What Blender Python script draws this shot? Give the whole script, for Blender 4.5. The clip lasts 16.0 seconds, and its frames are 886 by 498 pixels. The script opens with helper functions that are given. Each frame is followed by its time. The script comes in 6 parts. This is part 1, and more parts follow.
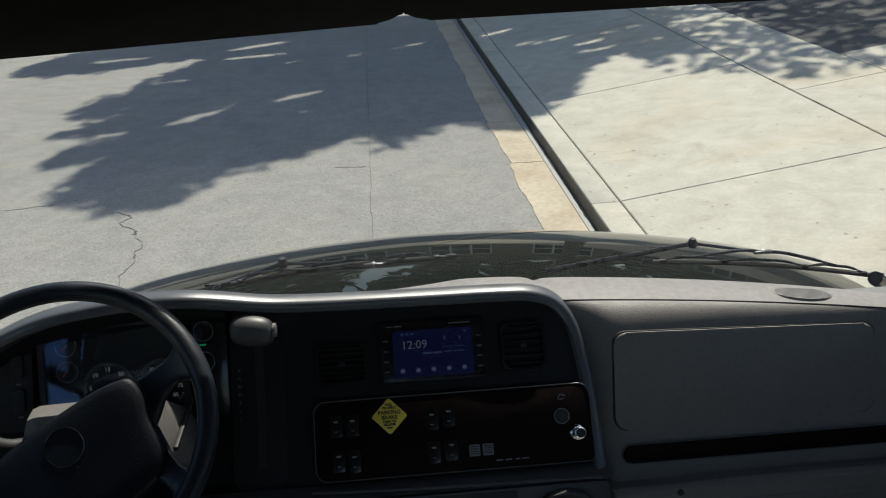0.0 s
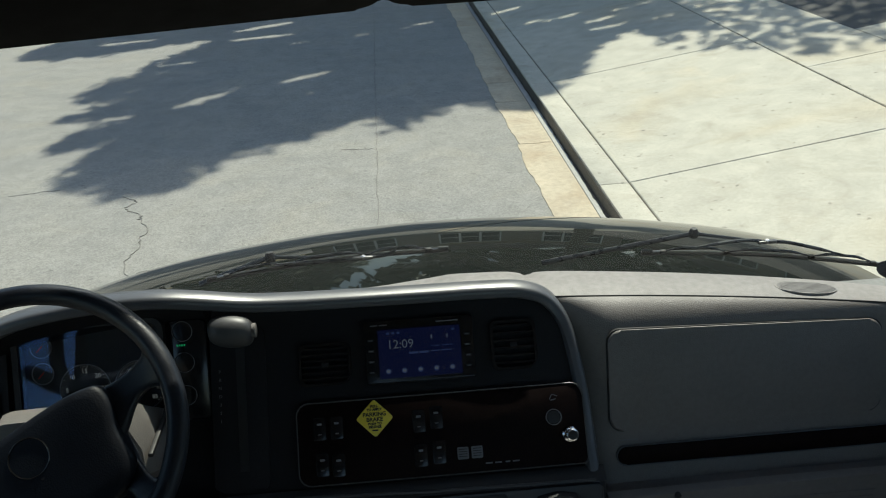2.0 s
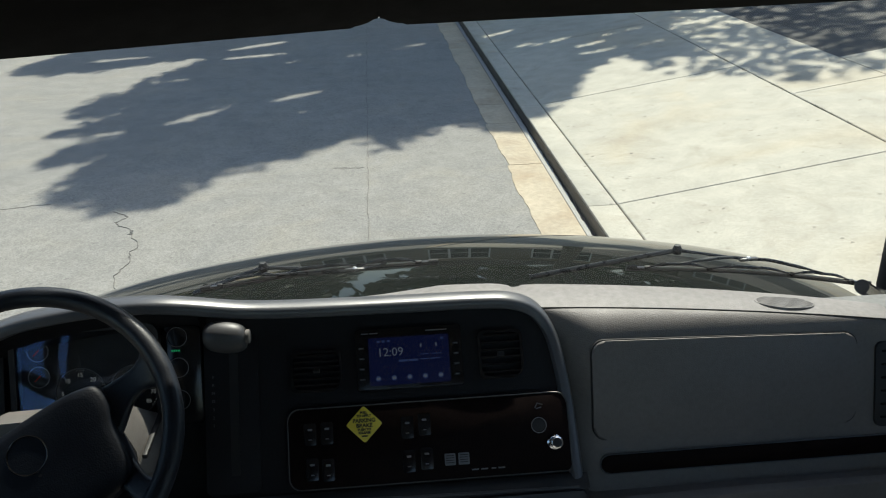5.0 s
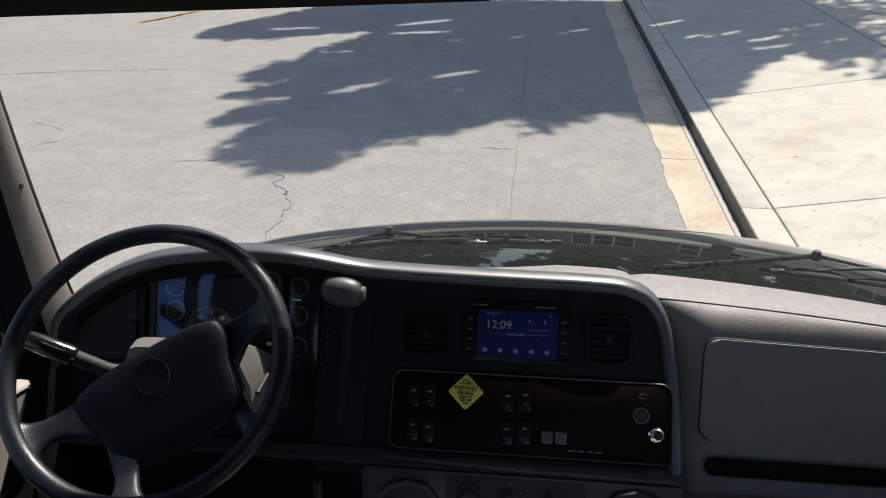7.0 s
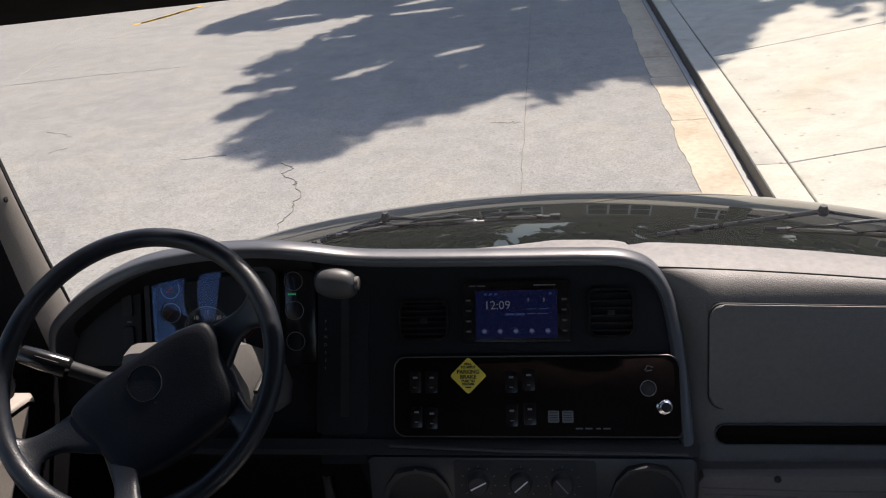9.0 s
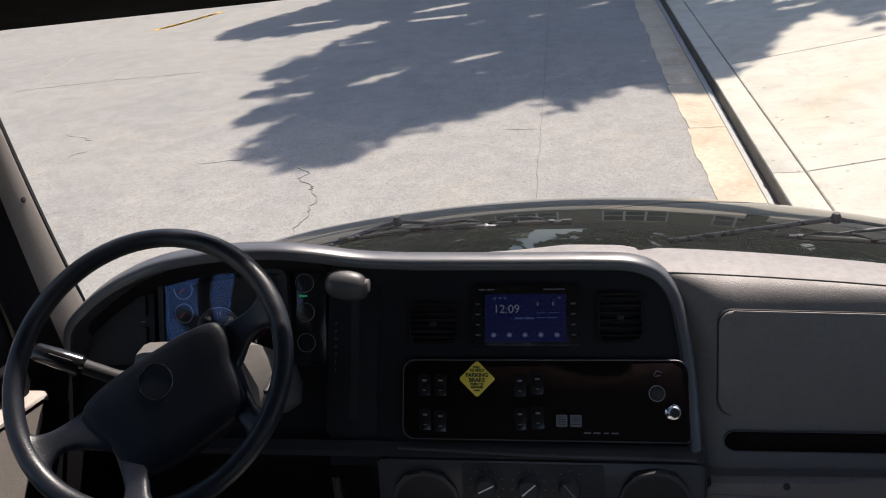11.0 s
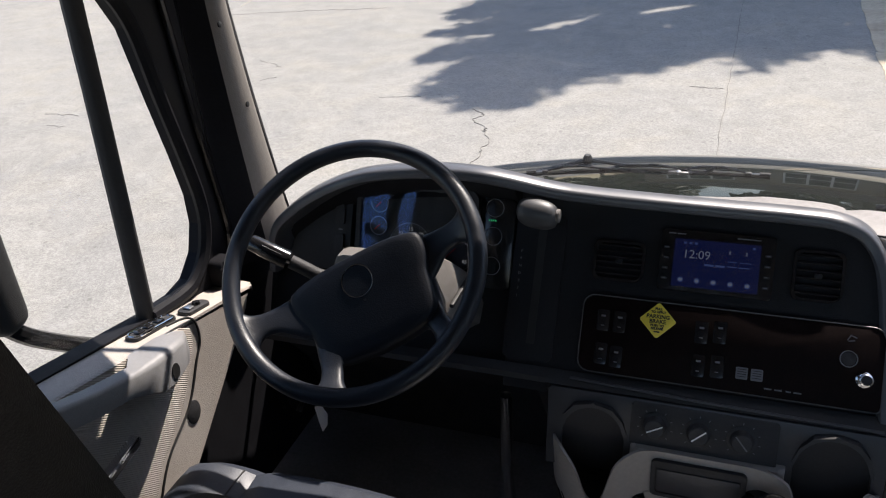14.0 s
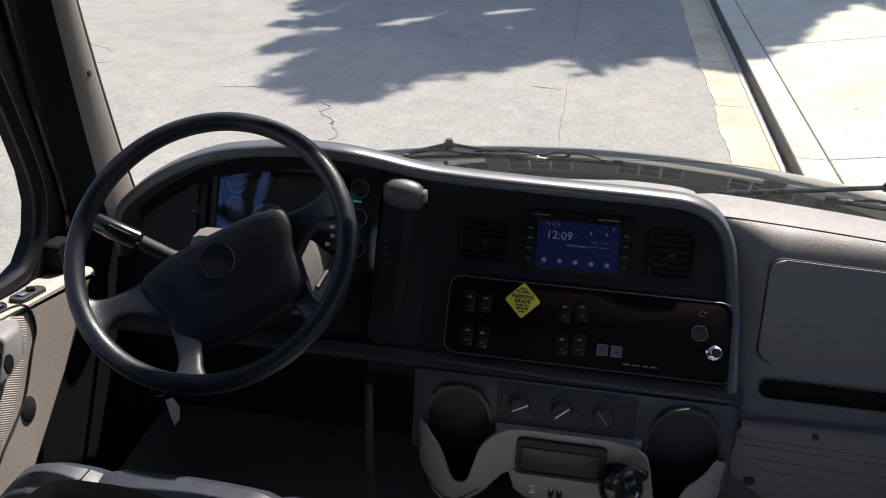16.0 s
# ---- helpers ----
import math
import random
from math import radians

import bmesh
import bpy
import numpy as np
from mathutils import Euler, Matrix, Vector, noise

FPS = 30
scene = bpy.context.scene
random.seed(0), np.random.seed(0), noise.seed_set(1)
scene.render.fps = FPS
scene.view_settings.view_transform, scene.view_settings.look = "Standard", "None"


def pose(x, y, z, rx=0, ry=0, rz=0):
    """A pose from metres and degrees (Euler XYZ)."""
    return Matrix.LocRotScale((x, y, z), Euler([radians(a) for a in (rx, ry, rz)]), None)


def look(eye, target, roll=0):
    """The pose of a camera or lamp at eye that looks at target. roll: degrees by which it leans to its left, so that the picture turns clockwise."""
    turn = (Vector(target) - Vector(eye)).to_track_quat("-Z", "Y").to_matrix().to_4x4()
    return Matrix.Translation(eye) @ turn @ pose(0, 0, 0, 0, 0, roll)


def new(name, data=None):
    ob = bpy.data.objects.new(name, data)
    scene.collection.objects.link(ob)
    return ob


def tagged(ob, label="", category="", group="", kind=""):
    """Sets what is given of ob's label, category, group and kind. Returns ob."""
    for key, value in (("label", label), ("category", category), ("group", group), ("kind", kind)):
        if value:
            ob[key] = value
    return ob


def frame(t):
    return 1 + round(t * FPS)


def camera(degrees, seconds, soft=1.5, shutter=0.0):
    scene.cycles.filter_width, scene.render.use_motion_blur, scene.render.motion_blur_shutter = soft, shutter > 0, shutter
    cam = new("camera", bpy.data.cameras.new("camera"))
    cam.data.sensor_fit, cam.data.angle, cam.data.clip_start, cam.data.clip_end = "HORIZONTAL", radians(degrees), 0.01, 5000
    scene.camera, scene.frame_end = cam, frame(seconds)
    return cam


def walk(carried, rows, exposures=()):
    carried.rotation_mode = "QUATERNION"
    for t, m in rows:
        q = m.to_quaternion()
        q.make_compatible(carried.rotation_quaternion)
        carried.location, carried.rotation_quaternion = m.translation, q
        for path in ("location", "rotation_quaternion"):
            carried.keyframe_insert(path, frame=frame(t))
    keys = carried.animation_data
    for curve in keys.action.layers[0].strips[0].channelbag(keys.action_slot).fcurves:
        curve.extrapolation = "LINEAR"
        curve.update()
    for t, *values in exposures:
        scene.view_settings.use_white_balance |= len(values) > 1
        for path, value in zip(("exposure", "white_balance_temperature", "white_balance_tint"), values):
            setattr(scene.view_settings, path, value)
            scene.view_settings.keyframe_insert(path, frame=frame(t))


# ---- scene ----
cam = camera(56.1, 16.0, soft=1.1)
PATH = [
    (0, (-0.063, 0.271, 2.43), (0.076, 2.089, 1.609), -1.9),
    (0.5, (-0.046, 0.33, 2.435), (0.067, 2.152, 1.618), -1.9),
    (1, (-0.03, 0.335, 2.436), (0.065, 2.157, 1.615), -2.3),
    (1.5, (-0.018, 0.33, 2.431), (0.077, 2.138, 1.58), -2.4),
    (2, (-0.012, 0.331, 2.43), (0.093, 2.131, 1.565), -2.7),
    (2.5, (-0.01, 0.333, 2.432), (0.094, 2.133, 1.566), -3.1),
    (3, (-0.007, 0.337, 2.433), (0.093, 2.137, 1.568), -3.2),
    (3.5, (-0.007, 0.331, 2.435), (0.082, 2.132, 1.57), -3.2),
    (4, (-0.01, 0.336, 2.432), (0.088, 2.139, 1.573), -2.6),
    (6.3, (-0.021, 0.212, 2.433), (0.134, 2.047, 1.653), -1.1),
    (6.5, (-0.016, 0.233, 2.435), (0.026, 2.068, 1.641), -1.1),
    (7, (0.033, 0.266, 2.42), (-0.182, 2.064, 1.571), -0.5),
    (7.5, (0.062, 0.288, 2.415), (-0.264, 2.049, 1.526), -2.9),
    (8, (0.072, 0.297, 2.41), (-0.253, 2.058, 1.52), -5.0),
    (8.5, (0.077, 0.295, 2.414), (-0.208, 2.062, 1.521), -5.4),
    (9, (0.078, 0.302, 2.412), (-0.185, 2.072, 1.519), -5.3),
    (11.3, (0.09, 0.289, 2.41), (-0.231, 2.059, 1.537), -5.3),
    (11.5, (0.079, 0.266, 2.416), (-0.33, 2.018, 1.542), -5.8),
    (12, (0.06, 0.24, 2.418), (-0.514, 1.948, 1.551), -6.5),
    (12.5, (0.062, 0.236, 2.419), (-0.523, 1.937, 1.545), -6.1),
    (13, (0.058, 0.25, 2.414), (-0.511, 1.952, 1.531), -5.8),
    (13.5, (0.054, 0.25, 2.408), (-0.538, 1.933, 1.505), -5.4),
    (14, (0.037, 0.237, 2.393), (-0.619, 1.868, 1.441), -4.7),
    (14.5, (0.005, 0.203, 2.38), (-0.622, 1.811, 1.37), -3.0),
    (15, (-0.016, 0.17, 2.377), (-0.477, 1.815, 1.336), -0.9),
    (15.5, (-0.022, 0.143, 2.373), (-0.331, 1.835, 1.353), 0.0),
    (16, (-0.007, 0.24, 2.352), (-0.3, 1.966, 1.385), 1.1),
]
LIGHT = [(0.0, 0.4, 6660, 5), (1.5, 0.5, 6660, 0), (3.5, 0.65, 6640, -3), (4.2, 0.65, 6640, -1), (6.5, 0.65, 6620, 10), (7.5, 0.88, 6840, 16), (9.0, 0.88, 6920, 17), (11.5, 0.95, 6840, 17), (12.2, 1.1, 6800, 15), (14.5, 1.2, 6720, 15), (16.0, 1.15, 6680, 13)]
walk(cam, [(t, look(eye, target, roll)) for t, eye, target, roll in PATH], LIGHT)

# ---- light ----
SUN = Vector((1.0, 2.75, 3.70)).normalized()
world = bpy.data.worlds.new("sky")
scene.world = world
world.use_nodes = True
_sky = world.node_tree.nodes.new("ShaderNodeTexSky")
_sky.sky_type = "NISHITA"
_sky.sun_disc = False
_sky.sun_elevation = math.asin(SUN.z)
_sky.sun_rotation = math.atan2(SUN.x, SUN.y)
_bg = world.node_tree.nodes["Background"]
_bg.inputs[1].default_value = 0.12
world.node_tree.links.new(_sky.outputs[0], _bg.inputs[0])
_sd = bpy.data.lights.new("sun", "SUN")
_sd.energy, _sd.angle, _sd.color = 4.15, radians(0.53), (1.0, 0.95, 0.87)
sun = new("sun", _sd)
sun.matrix_world = look(SUN * 50, (0, 0, 0))

# ---- materials ----


def material(name, colour, rough=0.5, metal=0.0, vary=0.15, scale=20.0, bump=0.0, bump_scale=200.0, spec=0.5, coat=0.0, tint=None, detail=4.0):
    """A surface with two scales of variation in colour and a fine relief."""
    m = bpy.data.materials.new(name)
    m.use_nodes = True
    nt = m.node_tree
    b = nt.nodes["Principled BSDF"]
    co = nt.nodes.new("ShaderNodeTexCoord")
    n1 = nt.nodes.new("ShaderNodeTexNoise")
    n1.inputs["Scale"].default_value, n1.inputs["Detail"].default_value = scale, detail
    n2 = nt.nodes.new("ShaderNodeTexNoise")
    n2.inputs["Scale"].default_value, n2.inputs["Detail"].default_value = scale * 9.0, 3.0
    for n in (n1, n2):
        nt.links.new(co.outputs["Object"], n.inputs["Vector"])
    add = nt.nodes.new("ShaderNodeMath")
    add.operation = "ADD"
    nt.links.new(n1.outputs[0], add.inputs[0])
    nt.links.new(n2.outputs[0], add.inputs[1])
    ramp = nt.nodes.new("ShaderNodeMapRange")
    ramp.inputs[1].default_value, ramp.inputs[2].default_value = 0.6, 1.4
    ramp.inputs[3].default_value, ramp.inputs[4].default_value = 1 - vary, 1 + vary
    nt.links.new(add.outputs[0], ramp.inputs[0])
    mix = nt.nodes.new("ShaderNodeVectorMath")
    mix.operation = "SCALE"
    mix.inputs[0].default_value = colour
    nt.links.new(ramp.outputs[0], mix.inputs["Scale"])
    nt.links.new(mix.outputs[0], b.inputs["Base Color"])
    b.inputs["Roughness"].default_value, b.inputs["Metallic"].default_value = rough, metal
    b.inputs["Specular IOR Level"].default_value = spec
    b.inputs["Coat Weight"].default_value = coat
    rr = nt.nodes.new("ShaderNodeMapRange")
    rr.inputs[1].default_value, rr.inputs[2].default_value = 0.3, 0.7
    rr.inputs[3].default_value, rr.inputs[4].default_value = max(rough - 0.08, 0.02), min(rough + 0.08, 1)
    nt.links.new(n1.outputs[0], rr.inputs[0])
    nt.links.new(rr.outputs[0], b.inputs["Roughness"])
    if bump:
        n3 = nt.nodes.new("ShaderNodeTexVoronoi")
        n3.inputs["Scale"].default_value = bump_scale
        nt.links.new(co.outputs["Object"], n3.inputs["Vector"])
        bp = nt.nodes.new("ShaderNodeBump")
        bp.inputs["Strength"].default_value, bp.inputs["Distance"].default_value = bump, 0.001
        nt.links.new(n3.outputs[0], bp.inputs["Height"])
        nt.links.new(bp.outputs[0], b.inputs["Normal"])
    return m


def glow(name, colour, strength):
    m = bpy.data.materials.new(name)
    m.use_nodes = True
    b = m.node_tree.nodes["Principled BSDF"]
    b.inputs["Base Color"].default_value = (0.01, 0.01, 0.015, 1)
    b.inputs["Roughness"].default_value = 0.25
    b.inputs["Emission Color"].default_value = (*colour, 1)
    b.inputs["Emission Strength"].default_value = strength
    return m


def pane_glass(name, tint=(0.93, 0.96, 0.95), sheen=(1.0, 1.0, 1.0)):
    """Thin glass: clear, with a mirror that follows Fresnel."""
    m = bpy.data.materials.new(name)
    m.use_nodes = True
    nt = m.node_tree
    nt.nodes.remove(nt.nodes["Principled BSDF"])
    tr, gl = nt.nodes.new("ShaderNodeBsdfTransparent"), nt.nodes.new("ShaderNodeBsdfGlossy")
    tr.inputs[0].default_value = (*tint, 1)
    gl.inputs["Roughness"].default_value = 0.0
    gl.inputs[0].default_value = (*sheen, 1)
    lw, mx = nt.nodes.new("ShaderNodeLayerWeight"), nt.nodes.new("ShaderNodeMixShader")
    pw, mr = nt.nodes.new("ShaderNodeMath"), nt.nodes.new("ShaderNodeMapRange")
    pw.operation, pw.inputs[1].default_value = "POWER", 5.0
    lw.inputs[0].default_value = 0.5
    mr.inputs[3].default_value, mr.inputs[4].default_value = 0.03, 0.9
    nt.links.new(lw.outputs["Facing"], pw.inputs[0])
    nt.links.new(pw.outputs[0], mr.inputs[0])
    nt.links.new(mr.outputs[0], mx.inputs[0])
    nt.links.new(tr.outputs[0], mx.inputs[1])
    nt.links.new(gl.outputs[0], mx.inputs[2])
    nt.links.new(mx.outputs[0], nt.nodes["Material Output"].inputs[0])
    return m


M_DASH = material("grained dash plastic", (0.150, 0.139, 0.131), 0.55, vary=0.12, scale=14, bump=0.35, bump_scale=420)
M_DASH_TOP = material("dusty dash pad", (0.20, 0.19, 0.185), 0.62, vary=0.25, scale=9, bump=0.4, bump_scale=420)
M_LIP = material("satin grey trim", (0.082, 0.086, 0.096), 0.36, vary=0.08, scale=12, bump=0.1, bump_scale=500)
M_BLACK = material("black plastic", (0.025, 0.025, 0.027), 0.6, vary=0.2, scale=25, bump=0.25, bump_scale=500, spec=0.35)
M_FASCIA = material("matt black face plastic", (0.014, 0.014, 0.016), 0.62, vary=0.2, scale=25, bump=0.25, bump_scale=500, spec=0.22)
M_HUB = material("dull black hub plastic", (0.006, 0.008, 0.013), 0.5, vary=0.25, scale=18, bump=0.2, bump_scale=420, spec=0.22)
M_BLACK_GLOSS = material("glossy black plastic", (0.010, 0.010, 0.011), 0.18, vary=0.2, scale=30)
M_WHEEL = material("black wheel leather", (0.012, 0.015, 0.022), 0.40, vary=0.2, scale=30, bump=0.2, bump_scale=420, spec=0.42)
M_WOOD = material("dark burl wood", (0.008, 0.0046, 0.0042), 0.55, vary=0.5, scale=35, spec=0.06, coat=0.0, detail=9)
M_BEIGE = material("grey beige door plastic", (0.38, 0.345, 0.31), 0.6, vary=0.1, scale=12, bump=0.4, bump_scale=450)
M_CONSOLE = material("grey console plastic", (0.29, 0.265, 0.24), 0.5, vary=0.1, scale=14, bump=0.25, bump_scale=450)
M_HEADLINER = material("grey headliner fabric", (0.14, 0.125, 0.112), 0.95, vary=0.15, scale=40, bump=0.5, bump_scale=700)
# Pale so that the unseen rear wall bounces light onto the dash.
M_REAR = material("rear wall fabric, pale for bounced light", (0.55, 0.53, 0.50), 0.9, vary=0.15, scale=20)
M_LOWER = material("charcoal lower dash plastic", (0.036, 0.038, 0.043), 0.42, vary=0.12, scale=14, bump=0.25, bump_scale=450)
M_SHROUD = material("grey column plastic", (0.15, 0.14, 0.13), 0.5, vary=0.1, scale=14, bump=0.25, bump_scale=450)
M_FRAME = material("black frame paint", (0.012, 0.012, 0.014), 0.5, vary=0.2, scale=18, spec=0.07)
M_VISOR = material("black visor vinyl", (0.007, 0.007, 0.007), 0.9, vary=0.2, scale=20, spec=0.1)
M_PILLAR = material("dark grey pillar trim", (0.17, 0.156, 0.14), 0.55, vary=0.1, scale=14, bump=0.3, bump_scale=450)
M_WIPER = material("worn black wiper metal", (0.05, 0.052, 0.055), 0.3, metal=0.6, vary=0.2, scale=40)
M_EDGE = material("dull dark trim", (0.06, 0.06, 0.062), 0.45, vary=0.1, scale=20)
M_RUBBER = material("black rubber", (0.022, 0.022, 0.024), 0.65, vary=0.25, scale=30)
M_SEAT = material("black vinyl", (0.028, 0.034, 0.047), 0.45, vary=0.2, scale=22, bump=0.2, bump_scale=480, spec=0.4)
M_SEAT_BACK = material("charcoal seat fabric", (0.024, 0.023, 0.023), 0.85, vary=0.25, scale=35, bump=0.6, bump_scale=600)
M_PAINT = material("dark green grey truck paint", (0.010, 0.012, 0.011), 0.045, vary=0.12, scale=5, spec=0.05)
M_PAINT.node_tree.nodes["Map Range.001"].inputs[3].default_value, M_PAINT.node_tree.nodes["Map Range.001"].inputs[4].default_value = 0.010, 0.022
M_CHROME = material("chrome", (0.75, 0.75, 0.76), 0.14, metal=1.0, vary=0.06, scale=30)
M_STEEL = material("brushed steel", (0.42, 0.42, 0.43), 0.35, metal=1.0, vary=0.15, scale=40)
M_YELLOW = material("yellow plastic sign", (0.85, 0.66, 0.07), 0.45, vary=0.08, scale=40)
M_WHITE = material("white print", (0.75, 0.75, 0.75), 0.6, vary=0.05, scale=40)
M_GREYPRINT = material("grey print", (0.15, 0.15, 0.16), 0.6, vary=0.05, scale=40)
M_INK = material("black print", (0.012, 0.012, 0.012), 0.6, vary=0.05, scale=40)
M_RED = material("red enamel", (0.60, 0.03, 0.022), 0.25, vary=0.12, scale=20, coat=0.5)
M_CONCRETE = material("pale concrete", (0.45, 0.415, 0.345), 0.85, vary=0.17, scale=0.5, bump=0.5, bump_scale=60, detail=8)


def speckle(m, scale, low, high, rare=0.0):
    """Grains of their own tone over a surface; rare: share of dark specks."""
    nt = m.node_tree
    b = nt.nodes["Principled BSDF"]
    src = b.inputs["Base Color"].links[0].from_socket
    vo = nt.nodes.new("ShaderNodeTexVoronoi")
    vo.inputs["Scale"].default_value = scale
    nt.links.new(nt.nodes["Texture Coordinate"].outputs["Object"], vo.inputs["Vector"])
    sep, mr = nt.nodes.new("ShaderNodeSeparateColor"), nt.nodes.new("ShaderNodeMapRange")
    mr.inputs[1].default_value, mr.inputs[2].default_value = 0.0, max(rare, 0.001) if rare else 1.0
    mr.inputs[3].default_value, mr.inputs[4].default_value = low, high
    nt.links.new(vo.outputs["Color"], sep.inputs[0])
    nt.links.new(sep.outputs[0], mr.inputs[0])
    sc = nt.nodes.new("ShaderNodeVectorMath")
    sc.operation = "SCALE"
    nt.links.new(src, sc.inputs[0])
    nt.links.new(mr.outputs[0], sc.inputs["Scale"])
    nt.links.new(sc.outputs[0], b.inputs["Base Color"])


def stains(m, scale, tone, low=0.52, high=0.72, warp=1.5):
    """Broad soft stains that multiply the colour where a warped noise runs high."""
    nt = m.node_tree
    b = nt.nodes["Principled BSDF"]
    src = b.inputs["Base Color"].links[0].from_socket
    no = nt.nodes.new("ShaderNodeTexNoise")
    no.inputs["Scale"].default_value, no.inputs["Detail"].default_value, no.inputs["Distortion"].default_value = scale, 6.0, warp
    nt.links.new(nt.nodes["Texture Coordinate"].outputs["Object"], no.inputs["Vector"])
    mr = nt.nodes.new("ShaderNodeMapRange")
    mr.inputs[1].default_value, mr.inputs[2].default_value = low, high
    nt.links.new(no.outputs[0], mr.inputs[0])
    mx = nt.nodes.new("ShaderNodeMix")
    mx.data_type, mx.blend_type = "RGBA", "MULTIPLY"
    mx.inputs[7].default_value = (*tone, 1)
    nt.links.new(mr.outputs[0], mx.inputs[0])
    nt.links.new(src, mx.inputs[6])
    nt.links.new(mx.outputs[2], b.inputs["Base Color"])


speckle(M_CONCRETE, 60, 0.93, 1.06)
stains(M_CONCRETE, 0.45, (0.98, 0.92, 0.83))
stains(M_CONCRETE, 2.2, (0.86, 0.84, 0.82), 0.55, 0.75)
speckle(M_CONCRETE, 42, 0.55, 1.0, 0.008)
M_KERB = material("worn kerb concrete", (0.46, 0.385, 0.285), 0.88, vary=0.22, scale=2.2, bump=0.5, bump_scale=50, detail=8)
stains(M_KERB, 2.0, (0.86, 0.80, 0.74), 0.5, 0.75, 0.3)
M_BARK = material("bark", (0.10, 0.075, 0.055), 0.9, vary=0.4, scale=9, bump=0.8, bump_scale=30)
M_LEAF = material("leaf", (0.055, 0.10, 0.03), 0.55, vary=0.35, scale=6)
M_GLASS = pane_glass("window glass")
M_PAINT_YELLOW = material("yellow road paint", (0.62, 0.36, 0.04), 0.8, vary=0.3, scale=9, detail=8)
M_PAINT_PALE = material("worn road paint", (0.34, 0.31, 0.24), 0.8, vary=0.3, scale=9, detail=8)
M_TAR = material("dark crack filler", (0.15, 0.141, 0.128), 0.9, vary=0.3, scale=6)
M_SCREEN = glow("lit blue display", (0.014, 0.030, 0.24), 0.034)
M_SCREEN_TEXT = glow("lit display text", (0.55, 0.65, 0.9), 0.045)
M_SCREEN_DIM = glow("dim display graphics", (0.12, 0.2, 0.55), 0.06)
M_DIAL = glow("lit dial print", (0.8, 0.85, 0.9), 0.05)
M_FLOOR = material("worn grey black floor rubber", (0.17, 0.168, 0.165), 0.7, vary=0.3, scale=12, bump=0.4, bump_scale=200)
M_GREEN = glow("green indicator", (0.02, 0.4, 0.15), 0.25)

# ---- mesh tools ----


def part(name, bm, mat, parent=None, label="", smooth=True, sharp=35):
    """Link a bmesh as one mesh object, under a thing or a part."""
    me = bpy.data.meshes.new(name)
    bmesh.ops.recalc_face_normals(bm, faces=bm.faces)
    if smooth:
        for f in bm.faces:
            f.smooth = True
        for e in bm.edges:
            if len(e.link_faces) == 2 and e.calc_face_angle(0) > radians(sharp):
                e.smooth = False
    bm.to_mesh(me)
    bm.free()
    me.materials.append(mat)
    ob = new(name, me)
    if parent:
        ob.parent = parent
    if label:
        ob["label"] = label
    return ob


def thing(name, label, category, group="", kind="", at=(0, 0, 0)):
    ob = new(name)
    ob.empty_display_size = 0.05
    return tagged(ob, label, category, group, kind)


def box(x0, x1, y0, y1, z0, z1, r=0.0, seg=2, m=None, bm=None):
    own = bmesh.new()
    bmesh.ops.create_cube(own, size=1)
    for v in own.verts:
        v.co = Vector((x0 + (v.co.x + 0.5) * (x1 - x0), y0 + (v.co.y + 0.5) * (y1 - y0), z0 + (v.co.z + 0.5) * (z1 - z0)))
    if r:
        bmesh.ops.bevel(own, geom=own.edges[:], offset=r, segments=seg, affect="EDGES", profile=0.5)
    if m is not None:
        own.transform(m)
    return join(bm, own)


def join(bm, own):
    if bm is None:
        return own
    me = bpy.data.meshes.new("tmp")
    own.to_mesh(me)
    own.free()
    bm.from_mesh(me)
    bpy.data.meshes.remove(me)
    return bm


def rounded(x0, x1, y0, y1, r, n=5):
    """Outline of a rectangle with rounded corners."""
    if not isinstance(r, (tuple, list)):
        r = (r,) * 4
    pts = []
    for (cx, cy, a), q in zip(((x1, y0, -90), (x1, y1, 0), (x0, y1, 90), (x0, y0, 180)), r):
        sx, sy = (-1 if cx == x1 else 1), (-1 if cy == y1 else 1)
        for k in range(n + 1):
            t = radians(a + 90 * k / n)
            pts.append((cx + sx * q + q * math.cos(t), cy + sy * q + q * math.sin(t)))
    return pts


def circle(cx, cy, r, n=24, a0=0.0):
    return [(cx + r * math.cos(2 * math.pi * k / n + a0), cy + r * math.sin(2 * math.pi * k / n + a0)) for k in range(n)]


def plate(outline, z0, z1, m=None, r=0.0, seg=2, holes=(), bm=None):
    """A flat slab with that outline, from z0 to z1 of its own frame m."""
    own = bmesh.new()
    if holes:
        loops = [outline, *holes]
        edges = []
        for lp in loops:
            vs = [own.verts.new((x, y, z1)) for x, y in lp]
            edges += [own.edges.new((vs[i], vs[(i + 1) % len(vs)])) for i in range(len(vs))]
        bmesh.ops.triangle_fill(own, use_beauty=True, use_dissolve=False, edges=edges)
        ext = bmesh.ops.extrude_face_region(own, geom=own.faces[:])
        for v in ext["geom"]:
            if isinstance(v, bmesh.types.BMVert):
                v.co.z = z0
    else:
        top = own.faces.new([own.verts.new((x, y, z1)) for x, y in outline])
        low = [own.verts.new((x, y, z0)) for x, y in outline]
        own.faces.new(low[::-1])
        vs = list(top.verts)
        for i in range(len(vs)):
            j = (i + 1) % len(vs)
            own.faces.new((vs[j], vs[i], low[i], low[j]))
        if r:
            es = [e for e in own.edges if all(abs(v.co.z - z1) < 1e-7 for v in e.verts)]
            bmesh.ops.bevel(own, geom=es, offset=r, segments=seg, affect="EDGES", profile=0.5)
    if m is not None:
        own.transform(m)
    return join(bm, own)


